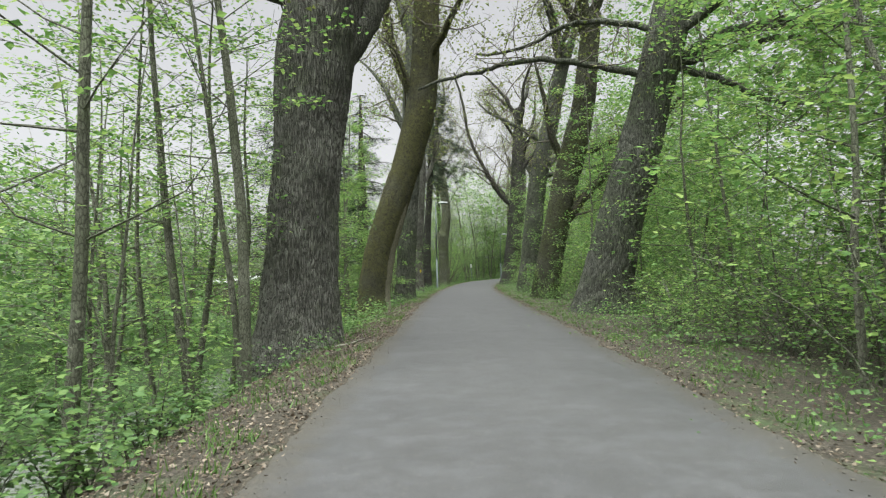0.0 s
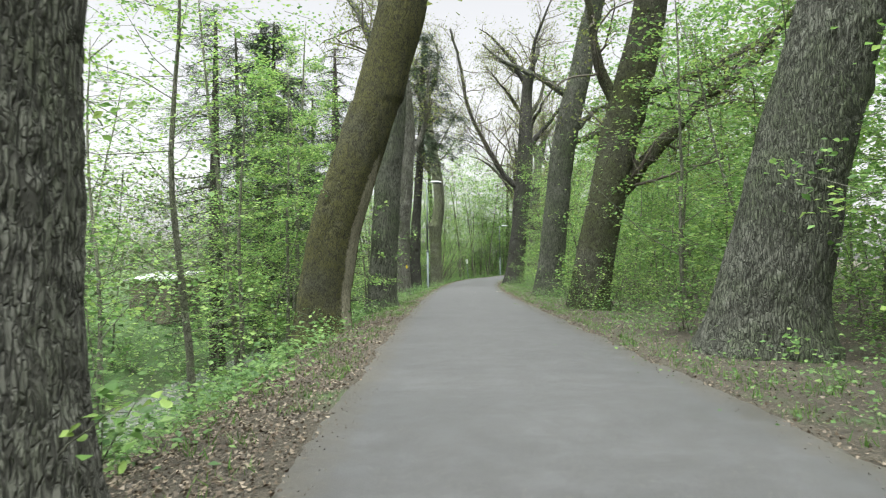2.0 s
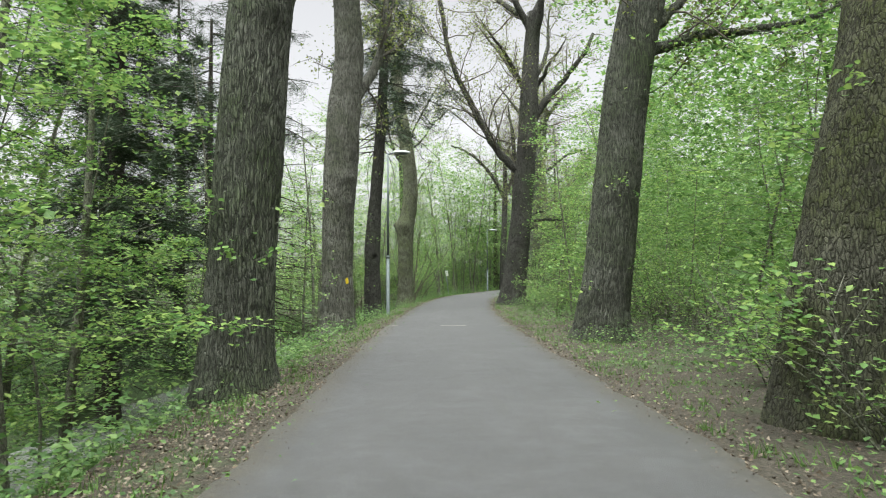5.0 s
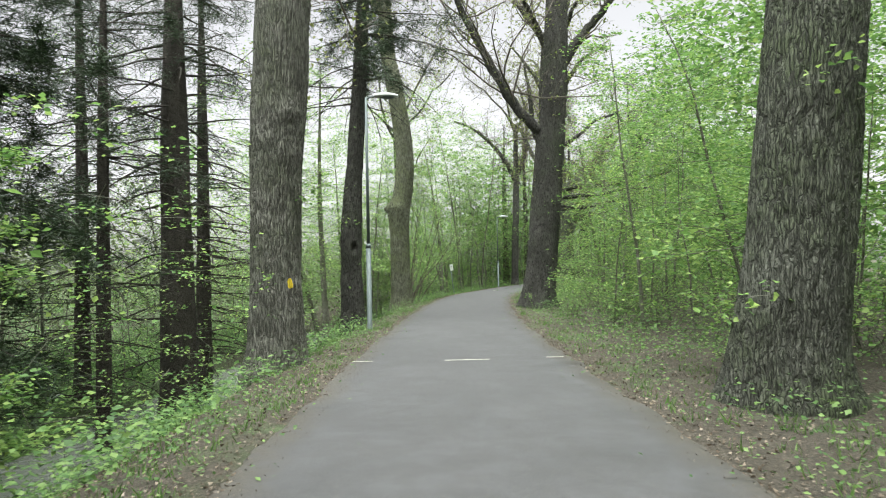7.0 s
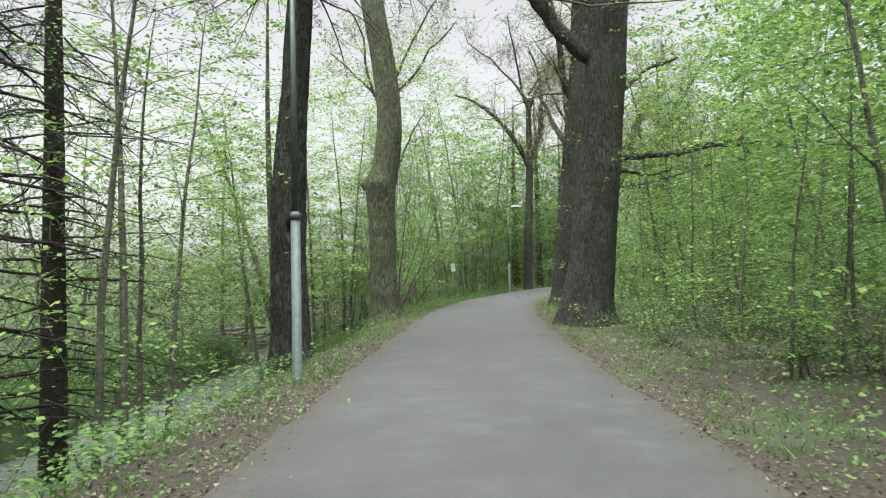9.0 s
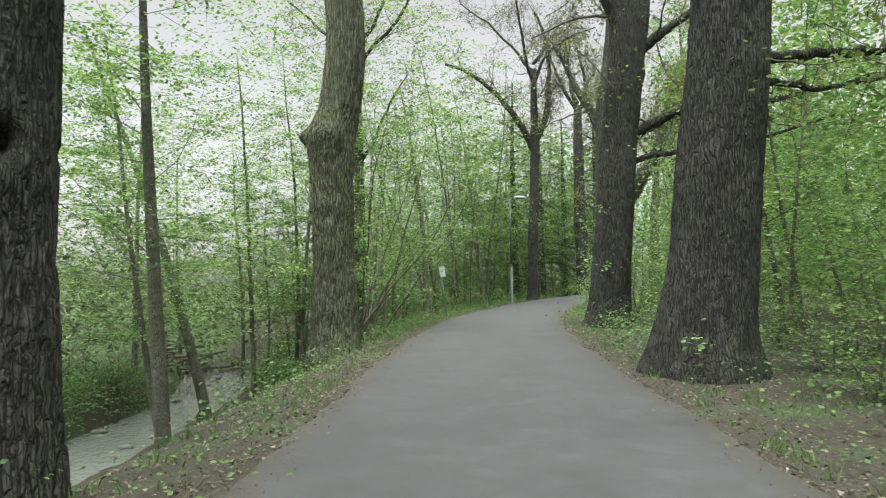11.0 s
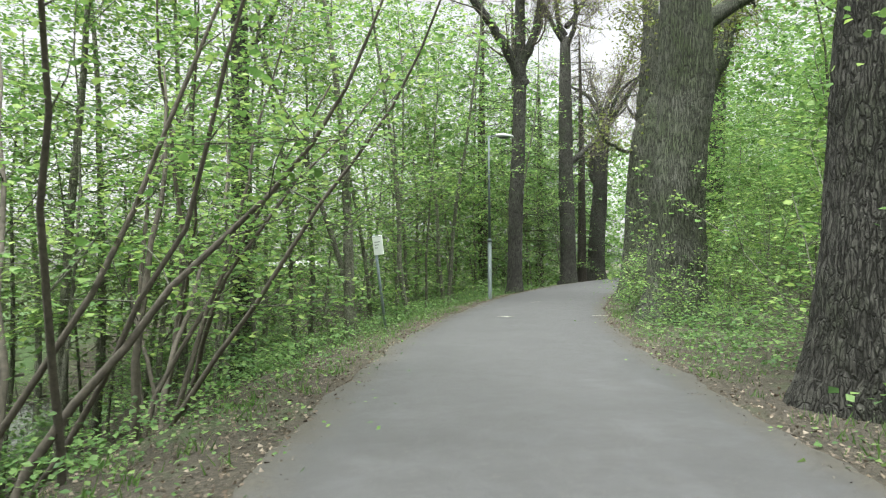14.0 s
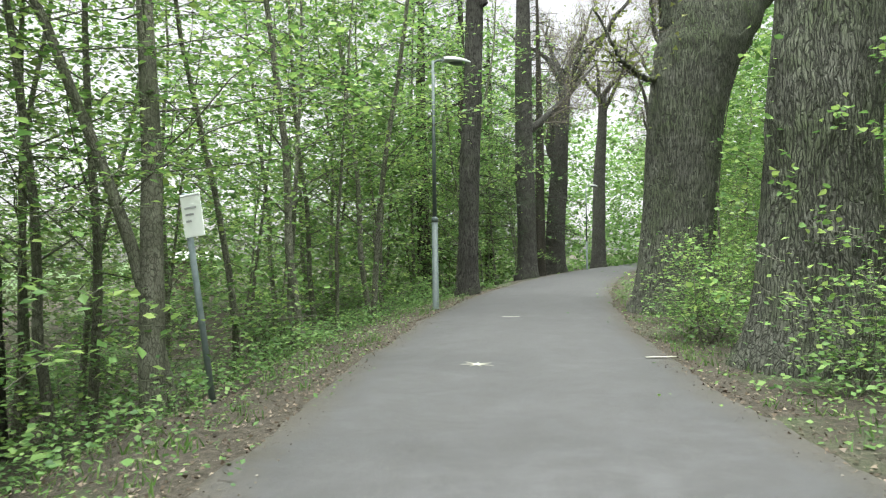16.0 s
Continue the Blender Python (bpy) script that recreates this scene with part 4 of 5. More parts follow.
def hazel(seed, height, stems, leaves):
    """A bush of many long thin stems that fan out and lean over the lane."""
    r = np.random.default_rng(seed)
    root = new("hazel_bush")
    tb, tips = Tubes(), []
    for k in range(stems):
        line = wander(r, (r.normal(0, 0.22), r.normal(0, 0.3), -0.1), (r.uniform(-0.25, 0.75), r.normal(0, 0.25), 1), height * r.uniform(0.6, 1.1), 10, 0.11, 0.02)
        stem = Tubes()
        stem.add(line, np.linspace(0.04, 0.009, 11) * r.uniform(0.7, 1.2), 7)
        stem.make("stem", TWIG_BARK, root)
        for q in range(9):
            i = r.integers(3, 11)
            twig = wander(r, line[i], (r.normal(0.2, 1), r.normal(0, 1), 0.4), r.uniform(0.4, 1.3), 4, 0.15)
            tb.add(twig[::2], [0.009, 0.006, 0.003], 3)
            tips += [*twig[1:]]
        tips += [*line[6:]]
    tagged(tb.make("twigwork", YOUNG_BARK, root), kind="stuff")
    tips = np.array(tips)
    c = tips[r.integers(0, len(tips), leaves)] + r.normal(0, 1, (leaves, 3)) * np.array([0.17, 0.17, 0.08])
    v, f = leaf_cloud(c, r.uniform(0.04, 0.085, leaves), LOBED, 0.3, r)
    mesh_object("foliage", v, f, MAPLE_LEAF, root, "", False)
    return tagged(root, "tall hazel bush of thin dark stems leaning over the verge", "bush", "hazel bushes")


HAZEL = [hazel(700 + k, h, st, nl) for k, (h, st, nl) in enumerate(((6.0, 6, 2200), (5.2, 5, 1900), (6.6, 5, 2200)))]
for k, (hx, hy) in enumerate(((-0.75, 69.2), (-0.3, 70.8), (-0.7, 73.4))):
    HAZEL[k].matrix_basis = pose(hx, hy, float(ground_z(hx, hy)), 0, 0, (-12, 8, 20)[k])


# ---- woods behind, verge growth: what nobody could count ----
def wood_mass(name, count, y0, y1, d0, d1, h, size, label, seed, low=0.0, mat=FAR_LEAF):
    r = np.random.default_rng(seed)
    cl = count // 30
    y, d = r.uniform(y0, y1, cl), r.uniform(d0, d1, cl)
    x = centre(y) + d * np.sqrt(1 + np.interp(y, fine_y, fine_s) ** 2)
    clear = (np.abs(d) > 4.2) | (y > 124)
    x, y = x[clear], y[clear]
    cl = len(x)
    z = ground_z(x, y) + low + (h - low) * r.uniform(0, 1, cl) ** 1.2
    c = np.repeat(np.stack([x, y, z], 1), 30, 0) + r.normal(0, 1, (cl * 30, 3)) * np.array([0.8, 0.8, 0.35])
    v, f = leaf_cloud(c, r.uniform(0.7, 1.5, len(c)) * size, SHARD, 0.5, r)
    return tagged(mesh_object(name, v, f, mat, None, "", False), label, "woods", kind="stuff")


# Two leaf masses added behind the camera, never in view, to darken the start.
wood_mass("unseen_woodland_blocker", 9000, -28, -5, 3.2, 16, 14, 0.6, "unseen leaf mass added behind the start to shade the lane", 69)
wood_mass("unseen_bank_blocker", 9000, -28, -5, -18, -3.4, 13, 0.6, "unseen leaf mass added behind the start to shade the brook side", 70)
wood_mass("woodland", 80000, 0, 125, 10.5, 24, 16, 0.29, "dense young woodland leaves beyond the lane", 71)
wood_mass("woodland_edge", 40000, 110, 160, -18, 22, 16, 0.38, "leafy woodland at the bend", 72)
wood_mass("far_hedge", 46000, -10, 120, -50, -15, 4.6, 0.24, "bushy hedge beyond the meadow", 73, mat=THICKET)
wood_mass("garden_trees", 16000, 84, 125, -32, -12, 3.6, 0.22, "leafy trees beyond the brook", 74, mat=THICKET)
wood_mass("brook_trees", 46000, -6, 40, -26, -11.5, 6.5, 0.17, "thin leafy trees beyond the brook", 75, 0.3, HERB_LEAF)
wood_mass("meadow_trees", 26000, 34, 96, -30, -12, 7.5, 0.17, "sparse leafy trees in the meadow", 86, 1.9, THICKET)


def sprays(name, count, y0, y1, d0, d1, z0, z1, size, label, seed, per=26, thin=1.0, shape=KITE, mat=MAPLE_LEAF):
    """Flat layered sprays of leaves, as young maples hold them."""
    r = np.random.default_rng(seed)
    cl = count // per
    y, d = r.uniform(y0, y1, cl), d0 + (d1 - d0) * r.uniform(0, 1, cl) ** thin
    x = centre(y) + d * np.sqrt(1 + np.interp(y, fine_y, fine_s) ** 2)
    keep = np.ones(cl, bool)
    for a, q in OAKS:
        keep &= (x - a) ** 2 + (y - q) ** 2 > 1.7
    z = z0 + (z1 - z0) * r.uniform(0, 1, cl)
    keep &= ~((y > 72) & (y < 84.6) & (d > 0) & (d < 5.2) & (z > 1.7)) & ~((y > 61) & (y < 71) & (d > 0) & (d < 8.5) & (z > 3.4))
    keep &= ~(before_oak(x, y, 7.0) & (z > 0.7))
    side = bank_side(x, y)
    keep &= (z0 > 2) | (side > -8.5) | (side < -10.7)
    x, y, z = x[keep], y[keep], z[keep]
    cl = len(x)
    z = z + ground_z(x, y)
    c0 = np.repeat(np.stack([x, y, z], 1), per, 0)
    tilt = np.repeat(r.normal(0, 0.22, (cl, 2)), per, 0)
    o = r.normal(0, 1, (cl * per, 2)) * np.repeat(r.uniform(0.22, 0.5, (cl, 1)), per, 0)
    dz = (o * tilt).sum(1) - 0.12 * (o**2).sum(1) + r.normal(0, 0.03, cl * per)
    c = c0 + np.column_stack([o, dz])
    v, f = leaf_cloud(c, r.uniform(0.6, 1.25, len(c)) * size, shape, 0.3, r)
    if z1 > 2:
        tw = Tubes()
        for at in np.stack([x, y, z], 1):
            way = r.normal(0, 1, 3) * np.array([1, 1, 0.25])
            line = wander(r, at - way / np.linalg.norm(way) * 0.5, way, r.uniform(0.8, 1.5), 4, 0.16)
            tw.add(line[[0, 2, 4]], [0.007, 0.005, 0.002], 3)
        tagged(tw.make("twigwork", YOUNG_BARK), "thin grey-brown twigs among the leaves", "twigs", kind="stuff")
    return tagged(mesh_object(name, v, f, mat, None, "", False), label, "foliage", kind="stuff")


wood_mass("bend_thicket", 26000, 94, 118, -15, -4.3, 8, 0.2, "leafy thicket inside the bend of the lane", 96)
wood_mass("lane_end_trees", 14000, 122, 152, -14, 12, 13, 0.3, "leafy trees beyond the far bend of the lane", 95)
sprays("maple_foliage", 96000, 4, 112, 3.3, 10.5, 0.3, 7.5, 0.108, "layered sprays of light green maple leaves in the woods", 76, 26, 1.0)
sprays("maple_canopy", 60000, -10, 112, 5.0, 14, 6, 15, 0.17, "high sprays of light green maple leaves", 77, shape=SHARD, mat=FAR_LEAF)
sprays("bend_foliage", 24000, 74, 108, -8.5, -3.3, 0.4, 5, 0.11, "layered sprays of light green leaves at the bend", 78)
sprays("bend_canopy", 34000, 74, 106, -11, -3.0, 6.2, 14, 0.12, "high sprays of light green leaves at the bend", 80)
wood_mass("far_crowns", 48000, 92, 122, -9, 14, 14, 0.22, "high crowns of trees beyond the bend", 85, 5.0)
sprays("bank_herbage", 9000, 14, 54, -5.4, -2.9, 0.05, 0.5, 0.1, "lush low green herbs on the brook bank", 83, 14, mat=HERB_LEAF)
sprays("far_bank_herbs", 42000, 50, 92, -15.5, -9.6, 0.03, 0.6, 0.115, "lush green herbs on the far bank of the brook", 89, 14, mat=HERB_LEAF)
sprays("brook_foliage", 26000, 68, 98, -19, -9.0, 2.8, 10, 0.12, "sprays of light green leaves beyond the brook", 94)
sprays("verge_seedlings", 9000, 66, 100, -4.6, -2.7, 0.03, 0.4, 0.06, "low maple seedlings along the verge", 84, 12, mat=HERB_LEAF)
sprays("verge_seedlings", 15000, 4, 96, 2.5, 6.0, 0.03, 0.5, 0.058, "low maple seedlings on the woodland floor beside the lane", 90, 12, 1.0, mat=HERB_LEAF)
sprays("verge_seedlings", 9000, 60, 90, 2.2, 4.4, 0.03, 0.5, 0.07, "fresh maple seedlings at the foot of the old oaks", 93, 12, mat=HERB_LEAF)
sprays("road_edge_herbs", 9000, 2, 96, 1.9, 2.7, 0.01, 0.09, 0.045, "fresh green herbs along the asphalt's edge", 91, 12, mat=HERB_LEAF)
sprays("road_edge_herbs", 11000, 28, 96, -2.7, -1.9, 0.01, 0.1, 0.045, "fresh green herbs along the asphalt's edge", 92, 12, mat=HERB_LEAF)
sprays("bank_foliage", 26000, 12, 36, -12, -3.6, 0.8, 9.5, 0.09, "airy sprays of light green leaves over the brook", 79)
sprays("brook_foliage", 6500, 34, 54, -9, -3.4, 0.8, 4.2, 0.09, "thin sprays of light green leaves over the brook", 87)
sprays("brook_foliage", 30000, 56, 84, -14, -5.0, 2.4, 12, 0.095, "thin sprays of light green leaves beside the brook", 88)

rv = np.random.default_rng(81)


def strip(count, y0, y1, d0, d1, power=1.0):
    y, u = rv.uniform(y0, y1, count), rv.uniform(0, 1, count) ** power
    d = d0 + (d1 - d0) * u
    x = centre(y) + d * np.sqrt(1 + np.interp(y, fine_y, fine_s) ** 2)
    dry = np.abs(bank_side(x, y) + 9.85) > 1.2
    x, y = x[dry], y[dry]
    return np.stack([x, y, ground_z(x, y)], 1)


c = np.concatenate([strip(46000, 2, 95, 1.66, 6.0, 1.7), strip(52000, 2, 95, -1.66, -4.6, 1.25), strip(12000, 2, 20, -1.8, -4.2), strip(12000, 14, 36, -2.0, -3.7), strip(16000, 2, 95, -7.9, -4.0), strip(6000, 52, 82, -16, -11.8)]) + np.array([0, 0, 0.012])
v, f = leaf_cloud(c, rv.uniform(0.015, 0.044, len(c)), SHARD, 0.45, rv)
tagged(mesh_object("leaf_litter", v, f, LITTER, None, "", False), "dry brown oak leaves strewn over the verges", "leaf litter", kind="stuff")
c = np.concatenate([strip(11000, 2, 95, 1.95, 1.45, 1.6), strip(11000, 2, 95, -1.95, -1.45, 1.6)])
c[:, 2] = np.maximum(c[:, 2], np.where(np.abs(off_road(c[:, 0], c[:, 1])) < 1.72, 0.004 + rise(c[:, 1]), -1)) + 0.004
v, f = leaf_cloud(c, rv.uniform(0.006, 0.02, len(c)), SHARD, 0.5, rv)
tagged(mesh_object("road_edge_crumbs", v, f, CRUMB, None, "", False), "grit and leaf crumbs along the asphalt's edges", "litter", kind="stuff")
base = np.concatenate([strip(1000, 2, 95, 1.95, 4.0, 1.2), strip(1300, 2, 95, -1.95, -4.2, 1.2)])
c = np.repeat(base, 14, 0) + rv.normal(0, 1, (len(base) * 14, 3)) * np.array([0.07, 0.07, 0.0])
v, f = leaf_cloud(c, rv.uniform(0.04, 0.13, len(c)), BLADE, 0.3, rv, up=0.45)
tagged(mesh_object("grass", v, f, GRASS, None, "", False), "tufts of fresh grass along the verges", "grass", kind="stuff")
base = np.concatenate([strip(2000, 2, 95, 2.3, 7.0), strip(1900, 2, 95, -2.5, -5.0), strip(1500, 2, 95, -16, -11.7), strip(900, 2, 52, -8.0, -4.5), strip(2400, 54, 82, -16, -11.7)])
c = np.repeat(base, 9, 0) + rv.normal(0, 1, (len(base) * 9, 3)) * np.array([0.16, 0.16, 0.0]) + np.stack([np.zeros(len(base) * 9)] * 2 + [rv.uniform(0.03, 0.4, len(base) * 9)], 1)
d = off_road(c[:, 0], c[:, 1])
near_oak = np.min([(c[:, 0] - a) ** 2 + (c[:, 1] - q) ** 2 for a, q in OAKS], axis=0) < 2.4
c = c[~near_oak & ~((d < -3.0) & (d > -5.2) & (c[:, 1] > 54) & (c[:, 1] < 71))]
v, f = leaf_cloud(c, rv.uniform(0.035, 0.08, len(c)), KITE, 0.35, rv)
tagged(mesh_object("ground_herbs", v, f, HERB_LEAF, None, "", False), "low green herbs and seedlings on the forest floor", "herbs", kind="stuff")


# ---- spruces beyond the brook ----
def boughs(root, r, low, height, live, girth, per, start=lambda z: (0, 0, z), step=0.34):
    """Whorls of drooping boughs: bare and dead below the height live, with hanging needle twigs above it."""
    tb, tips = Tubes(), []
    for z in np.arange(low, height - 0.3, step):
        for k in range(3):
            a = r.uniform(0, 2 * np.pi)
            alive = z > live + r.normal(0, 0.8)
            length = min(3.4, (height - z) * 0.42 + 0.6) * r.uniform(0.6, 1.1)
            line = wander(r, start(z), (math.cos(a), math.sin(a), -0.05), length, 7, 0.09, -0.05)
            tb.add(line, np.linspace(0.05 * girth + 0.014, 0.006, 8), 4)
            for q in range(int(length * 2.4)):
                i = r.integers(2, 8)
                twig = wander(r, line[i], (r.normal(0, 1), r.normal(0, 1), -0.7), r.uniform(0.25, 0.7), 3, 0.15, -0.15)
                tb.add(twig[[0, 3]], [0.008, 0.004], 3)
                if alive:
                    tips += [*twig]
            if alive:
                tips += [*line[2:]]
    tagged(tb.make("branchwork", SPRUCE_BARK, root), kind="stuff")
    tips = np.array(tips)
    c = np.repeat(tips, per, 0) + r.normal(0, 0.09, (len(tips) * per, 3)) - np.array([0, 0, 0.06])
    v, f = leaf_cloud(c, r.uniform(0.10, 0.24, len(c)), np.array([(-0.045, 0, 0), (0.045, 0, 0), (0.02, 1, 0), (-0.02, 1, 0)]), 0.9, r)
    mesh_object("crown", v, f, NEEDLES, root, "dark drooping needle twigs", False)


def spruce(x, y, height, rad, seed, live, label, dense=8):
    """A spruce with a straight trunk, dead lower branches and drooping green ones above the height live."""
    r = np.random.default_rng(seed)
    root = new("spruce_tree")
    root.location = (x, y, float(ground_z(x, y)) - 0.1)
    trunk_mesh("trunk", [(0, 0, 0, rad * 1.1), (1, 0, 0, rad), (height * 0.5, r.normal(0, 0.08), 0, rad * 0.7), (height, r.normal(0, 0.1), 0, 0.04)], SPRUCE_BARK, root, seed, 40, 0.16, 0.012)
    boughs(root, r, 1.8, height, live, rad, dense if y < 70 else 3, step=0.46 if dense < 12 else 0.3)
    return tagged(root, label, "tree", "spruces")


boughs(slim, np.random.default_rng(915), 7.6, 17.5, 9.2, 0.3, 16, lambda z: (0.15 + 0.04 * z, 0, z), 0.26)
spruce(-6.5, 53.0, 18, 0.52, 901, 11.0, "dark spruce with bare dead lower branches beyond the brook")
spruce(-7.2, 57.5, 17, 0.28, 902, 8.6, "dark drooping spruce beyond the brook")
spruce(-7.6, 50.8, 15, 0.2, 903, 6.4, "thin spruce with dark drooping twigs")
spruce(-8.6, 45.0, 17, 0.3, 912, 3.4, "dense dark spruce with drooping needle twigs beyond the brook", 38)
spruce(-9.6, 47.0, 17, 0.3, 909, 3.8, "dark spruce with drooping needle twigs beyond the brook")
spruce(-9.9, 54.5, 16, 0.24, 910, 4.2, "dark spruce with drooping needle twigs beyond the brook")
spruce(-11.6, 50.0, 17, 0.28, 911, 3.6, "dark spruce with drooping needle twigs beyond the brook")
spruce(-9.0, 38.0, 15, 0.3, 904, 4.0, "dark spruce standing in the meadow")
spruce(8.2, 100.5, 16, 0.3, 905, 4.0, "dark spruce behind the oaks at the bend")
spruce(10.5, 103.0, 17, 0.3, 907, 3.0, "dark spruce behind the oaks at the bend")
spruce(16.2, 109.0, 17, 0.3, 908, 3.0, "dark spruce behind the oaks at the bend")
spruce(14.0, 111.5, 16, 0.3, 906, 4.0, "dark spruce behind the oaks at the bend")


# ---- street lamps, sign and road marks ----
def revolve(rows, seg=16):
    """A turned shape from rows of (z, radius)."""
    a = np.arange(seg) * 2 * np.pi / seg
    v = np.concatenate([np.stack([q * np.cos(a), q * np.sin(a), np.full(seg, z)], 1) for z, q in rows])
    f = [(j * seg + k, j * seg + (k + 1) % seg, (j + 1) * seg + (k + 1) % seg, (j + 1) * seg + k) for j in range(len(rows) - 1) for k in range(seg)]
    f += [tuple(reversed(range(seg))), tuple((len(rows) - 1) * seg + k for k in range(seg))]
    return v, f


def street_lamp(x, y, height, turn, label):
    root = new("street_lamp")
    root.matrix_basis = pose(x, y, float(ground_z(x, y)) - 0.05, 0, 0, turn)
    low = height * 0.36
    v, f = revolve([(0, 0.085), (0.06, 0.085), (0.08, 0.07), (low, 0.066)])
    mesh_object("base_tube", v, f, GALVANISED, root, "wider lower steel tube")
    v, f = revolve([(low - 0.02, 0.075), (low + 0.05, 0.075), (low + 0.09, 0.045)])
    mesh_object("collar", v, f, GALVANISED, root)
    v, f = revolve([(low, 0.045), (height, 0.032)])
    mesh_object("pole", v, f, GALVANISED, root)
    t = Tubes()
    t.add([(0, 0, height - 0.06), (0.1, 0, height + 0.01), (0.3, 0, height + 0.03)], [0.028, 0.026, 0.024], 10)
    t.make("arm", GALVANISED, root)
    u, w2 = np.linspace(0, 1, 12), np.arange(16) * 2 * np.pi / 16
    rows = []
    for q in u:
        half = 0.155 * math.sin(math.pi * min(1, 0.16 + q * 0.8)) ** 0.6
        up = 0.10 * math.sin(math.pi * min(1, 0.2 + q * 0.72)) ** 0.7
        rows.append(np.stack([np.full(16, 0.22 + 0.66 * q), half * np.cos(w2), height + 0.03 + np.where(np.sin(w2) > 0, up, 0.035) * np.sin(w2)], 1))
    f = [(j * 16 + k, j * 16 + (k + 1) % 16, (j + 1) * 16 + (k + 1) % 16, (j + 1) * 16 + k) for j in range(11) for k in range(16)]
    f += [tuple(range(16)), tuple(11 * 16 + k for k in reversed(range(16)))]
    head = mesh_object("lamp_head", np.concatenate(rows), f, LAMP_WHITE, root, "pale flat lamp housing")
    v, f = revolve([(-0.05, 0.07), (-0.02, 0.12), (0.0, 0.125)], 20)
    glass = mesh_object("lens", v * np.array([1.7, 1, 1]) + np.array([0.58, 0, height + 0.01]), f, GALVANISED, head, "dull grey lamp bowl")
    return tagged(root, label, "street lamp", "street lamps")


street_lamp(-1.05, 52.0, 6.36, 0, "slim galvanised street lamp with a pale flat head beside a trunk")
street_lamp(5.98, 86.7, 5.4, 10, "slim galvanised street lamp with a pale flat head on the verge")
street_lamp(21.5, 115.0, 5.5, 10, "slim galvanised street lamp far along the lane")


def slab(name, x0, x1, y0, y1, z0, z1, mat, parent, label="", edge=0.004):
    bm = bmesh.new()
    bmesh.ops.create_cube(bm, size=1.0, matrix=Matrix.Translation(((x0 + x1) / 2, (y0 + y1) / 2, (z0 + z1) / 2)) @ Matrix.Diagonal((x1 - x0, y1 - y0, z1 - z0, 1)))
    if edge:
        bmesh.ops.bevel(bm, geom=bm.edges[:], offset=edge, segments=1, affect="EDGES")
    me = bpy.data.meshes.new(name)
    bm.to_mesh(me)
    bm.free()
    me.materials.append(mat)
    ob = new(name, me)
    ob.parent = parent
    return tagged(ob, label)


sign = new("path_sign")
sign.matrix_basis = pose(2.30, 78.7, float(ground_z(2.30, 78.7)) - 0.05, 0, -7.0, 0)
v, f = revolve([(0, 0.03), (2.03, 0.03), (2.04, 0.02)], 12)
mesh_object("post", v, f, PALE_STEEL, sign, "leaning galvanised post")
plate = slab("plate", -0.02, 0.24, -0.045, -0.033, 1.62, 2.02, SIGN_WHITE, sign, "white rectangular plate seen aslant")
plate.matrix_basis = pose(0, 0, 0, 0, 0, -40)
for k in range(3):
    slab("print_bar", 0.03, 0.18 - 0.04 * k, -0.0495, -0.046, 1.88 - 0.06 * k, 1.90 - 0.06 * k, INK, plate, "dark unreadable print", 0)
slab("plate_border", -0.012, 0.232, -0.0485, -0.046, 1.995, 2.005, INK, plate, "dark border line", 0)
tagged(sign, "small white sign on a leaning galvanised post", "sign")


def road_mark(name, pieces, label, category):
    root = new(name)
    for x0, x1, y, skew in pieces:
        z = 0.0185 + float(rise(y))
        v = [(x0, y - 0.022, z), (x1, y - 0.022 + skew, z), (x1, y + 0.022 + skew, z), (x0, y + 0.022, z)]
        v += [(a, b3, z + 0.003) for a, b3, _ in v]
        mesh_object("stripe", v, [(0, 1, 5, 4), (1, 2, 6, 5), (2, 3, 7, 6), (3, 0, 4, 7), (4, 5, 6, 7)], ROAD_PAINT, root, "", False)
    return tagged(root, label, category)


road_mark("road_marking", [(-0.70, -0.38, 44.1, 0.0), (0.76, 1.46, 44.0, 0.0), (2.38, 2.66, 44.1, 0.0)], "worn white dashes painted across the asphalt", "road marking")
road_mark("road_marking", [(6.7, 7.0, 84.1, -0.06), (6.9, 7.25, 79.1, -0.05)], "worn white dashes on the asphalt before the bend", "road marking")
rs2 = np.random.default_rng(5)
ang = np.arange(28) * 2 * np.pi / 28
rad2 = 0.045 + 0.14 * (np.arange(28) % 4 == 1) * rs2.uniform(0.6, 1, 28)
v = np.stack([4.95 + rad2 * np.cos(ang), 79.1 + rad2 * 1.3 * np.sin(ang), np.full(28, 0.0205 + float(rise(79.1)))], 1)
splash = mesh_object("paint_splash", np.concatenate([v, v + np.array([0, 0, 0.004])]), [tuple(28 + k for k in range(28))] + [(k, (k + 1) % 28, 28 + (k + 1) % 28, 28 + k) for k in range(28)], ROAD_PAINT, None, "", False)
tagged(splash, "star-shaped white splash on the asphalt", "road marking")


# ---- gardens beyond the brook ----
PLANK = plain_material("weathered_plank", (0.07, 0.055, 0.042), (0.16, 0.13, 0.10), 12.0, 0.85, 0.0, 0.01)
ROOF_SHEET = plain_material("pale_roof_sheet", (0.26, 0.26, 0.255), (0.36, 0.36, 0.35), 5.0, 0.6)
GREY_LOG = plain_material("grey_log", (0.08, 0.07, 0.058), (0.19, 0.17, 0.145), 9.0, 0.9, 0.0, 0.02)


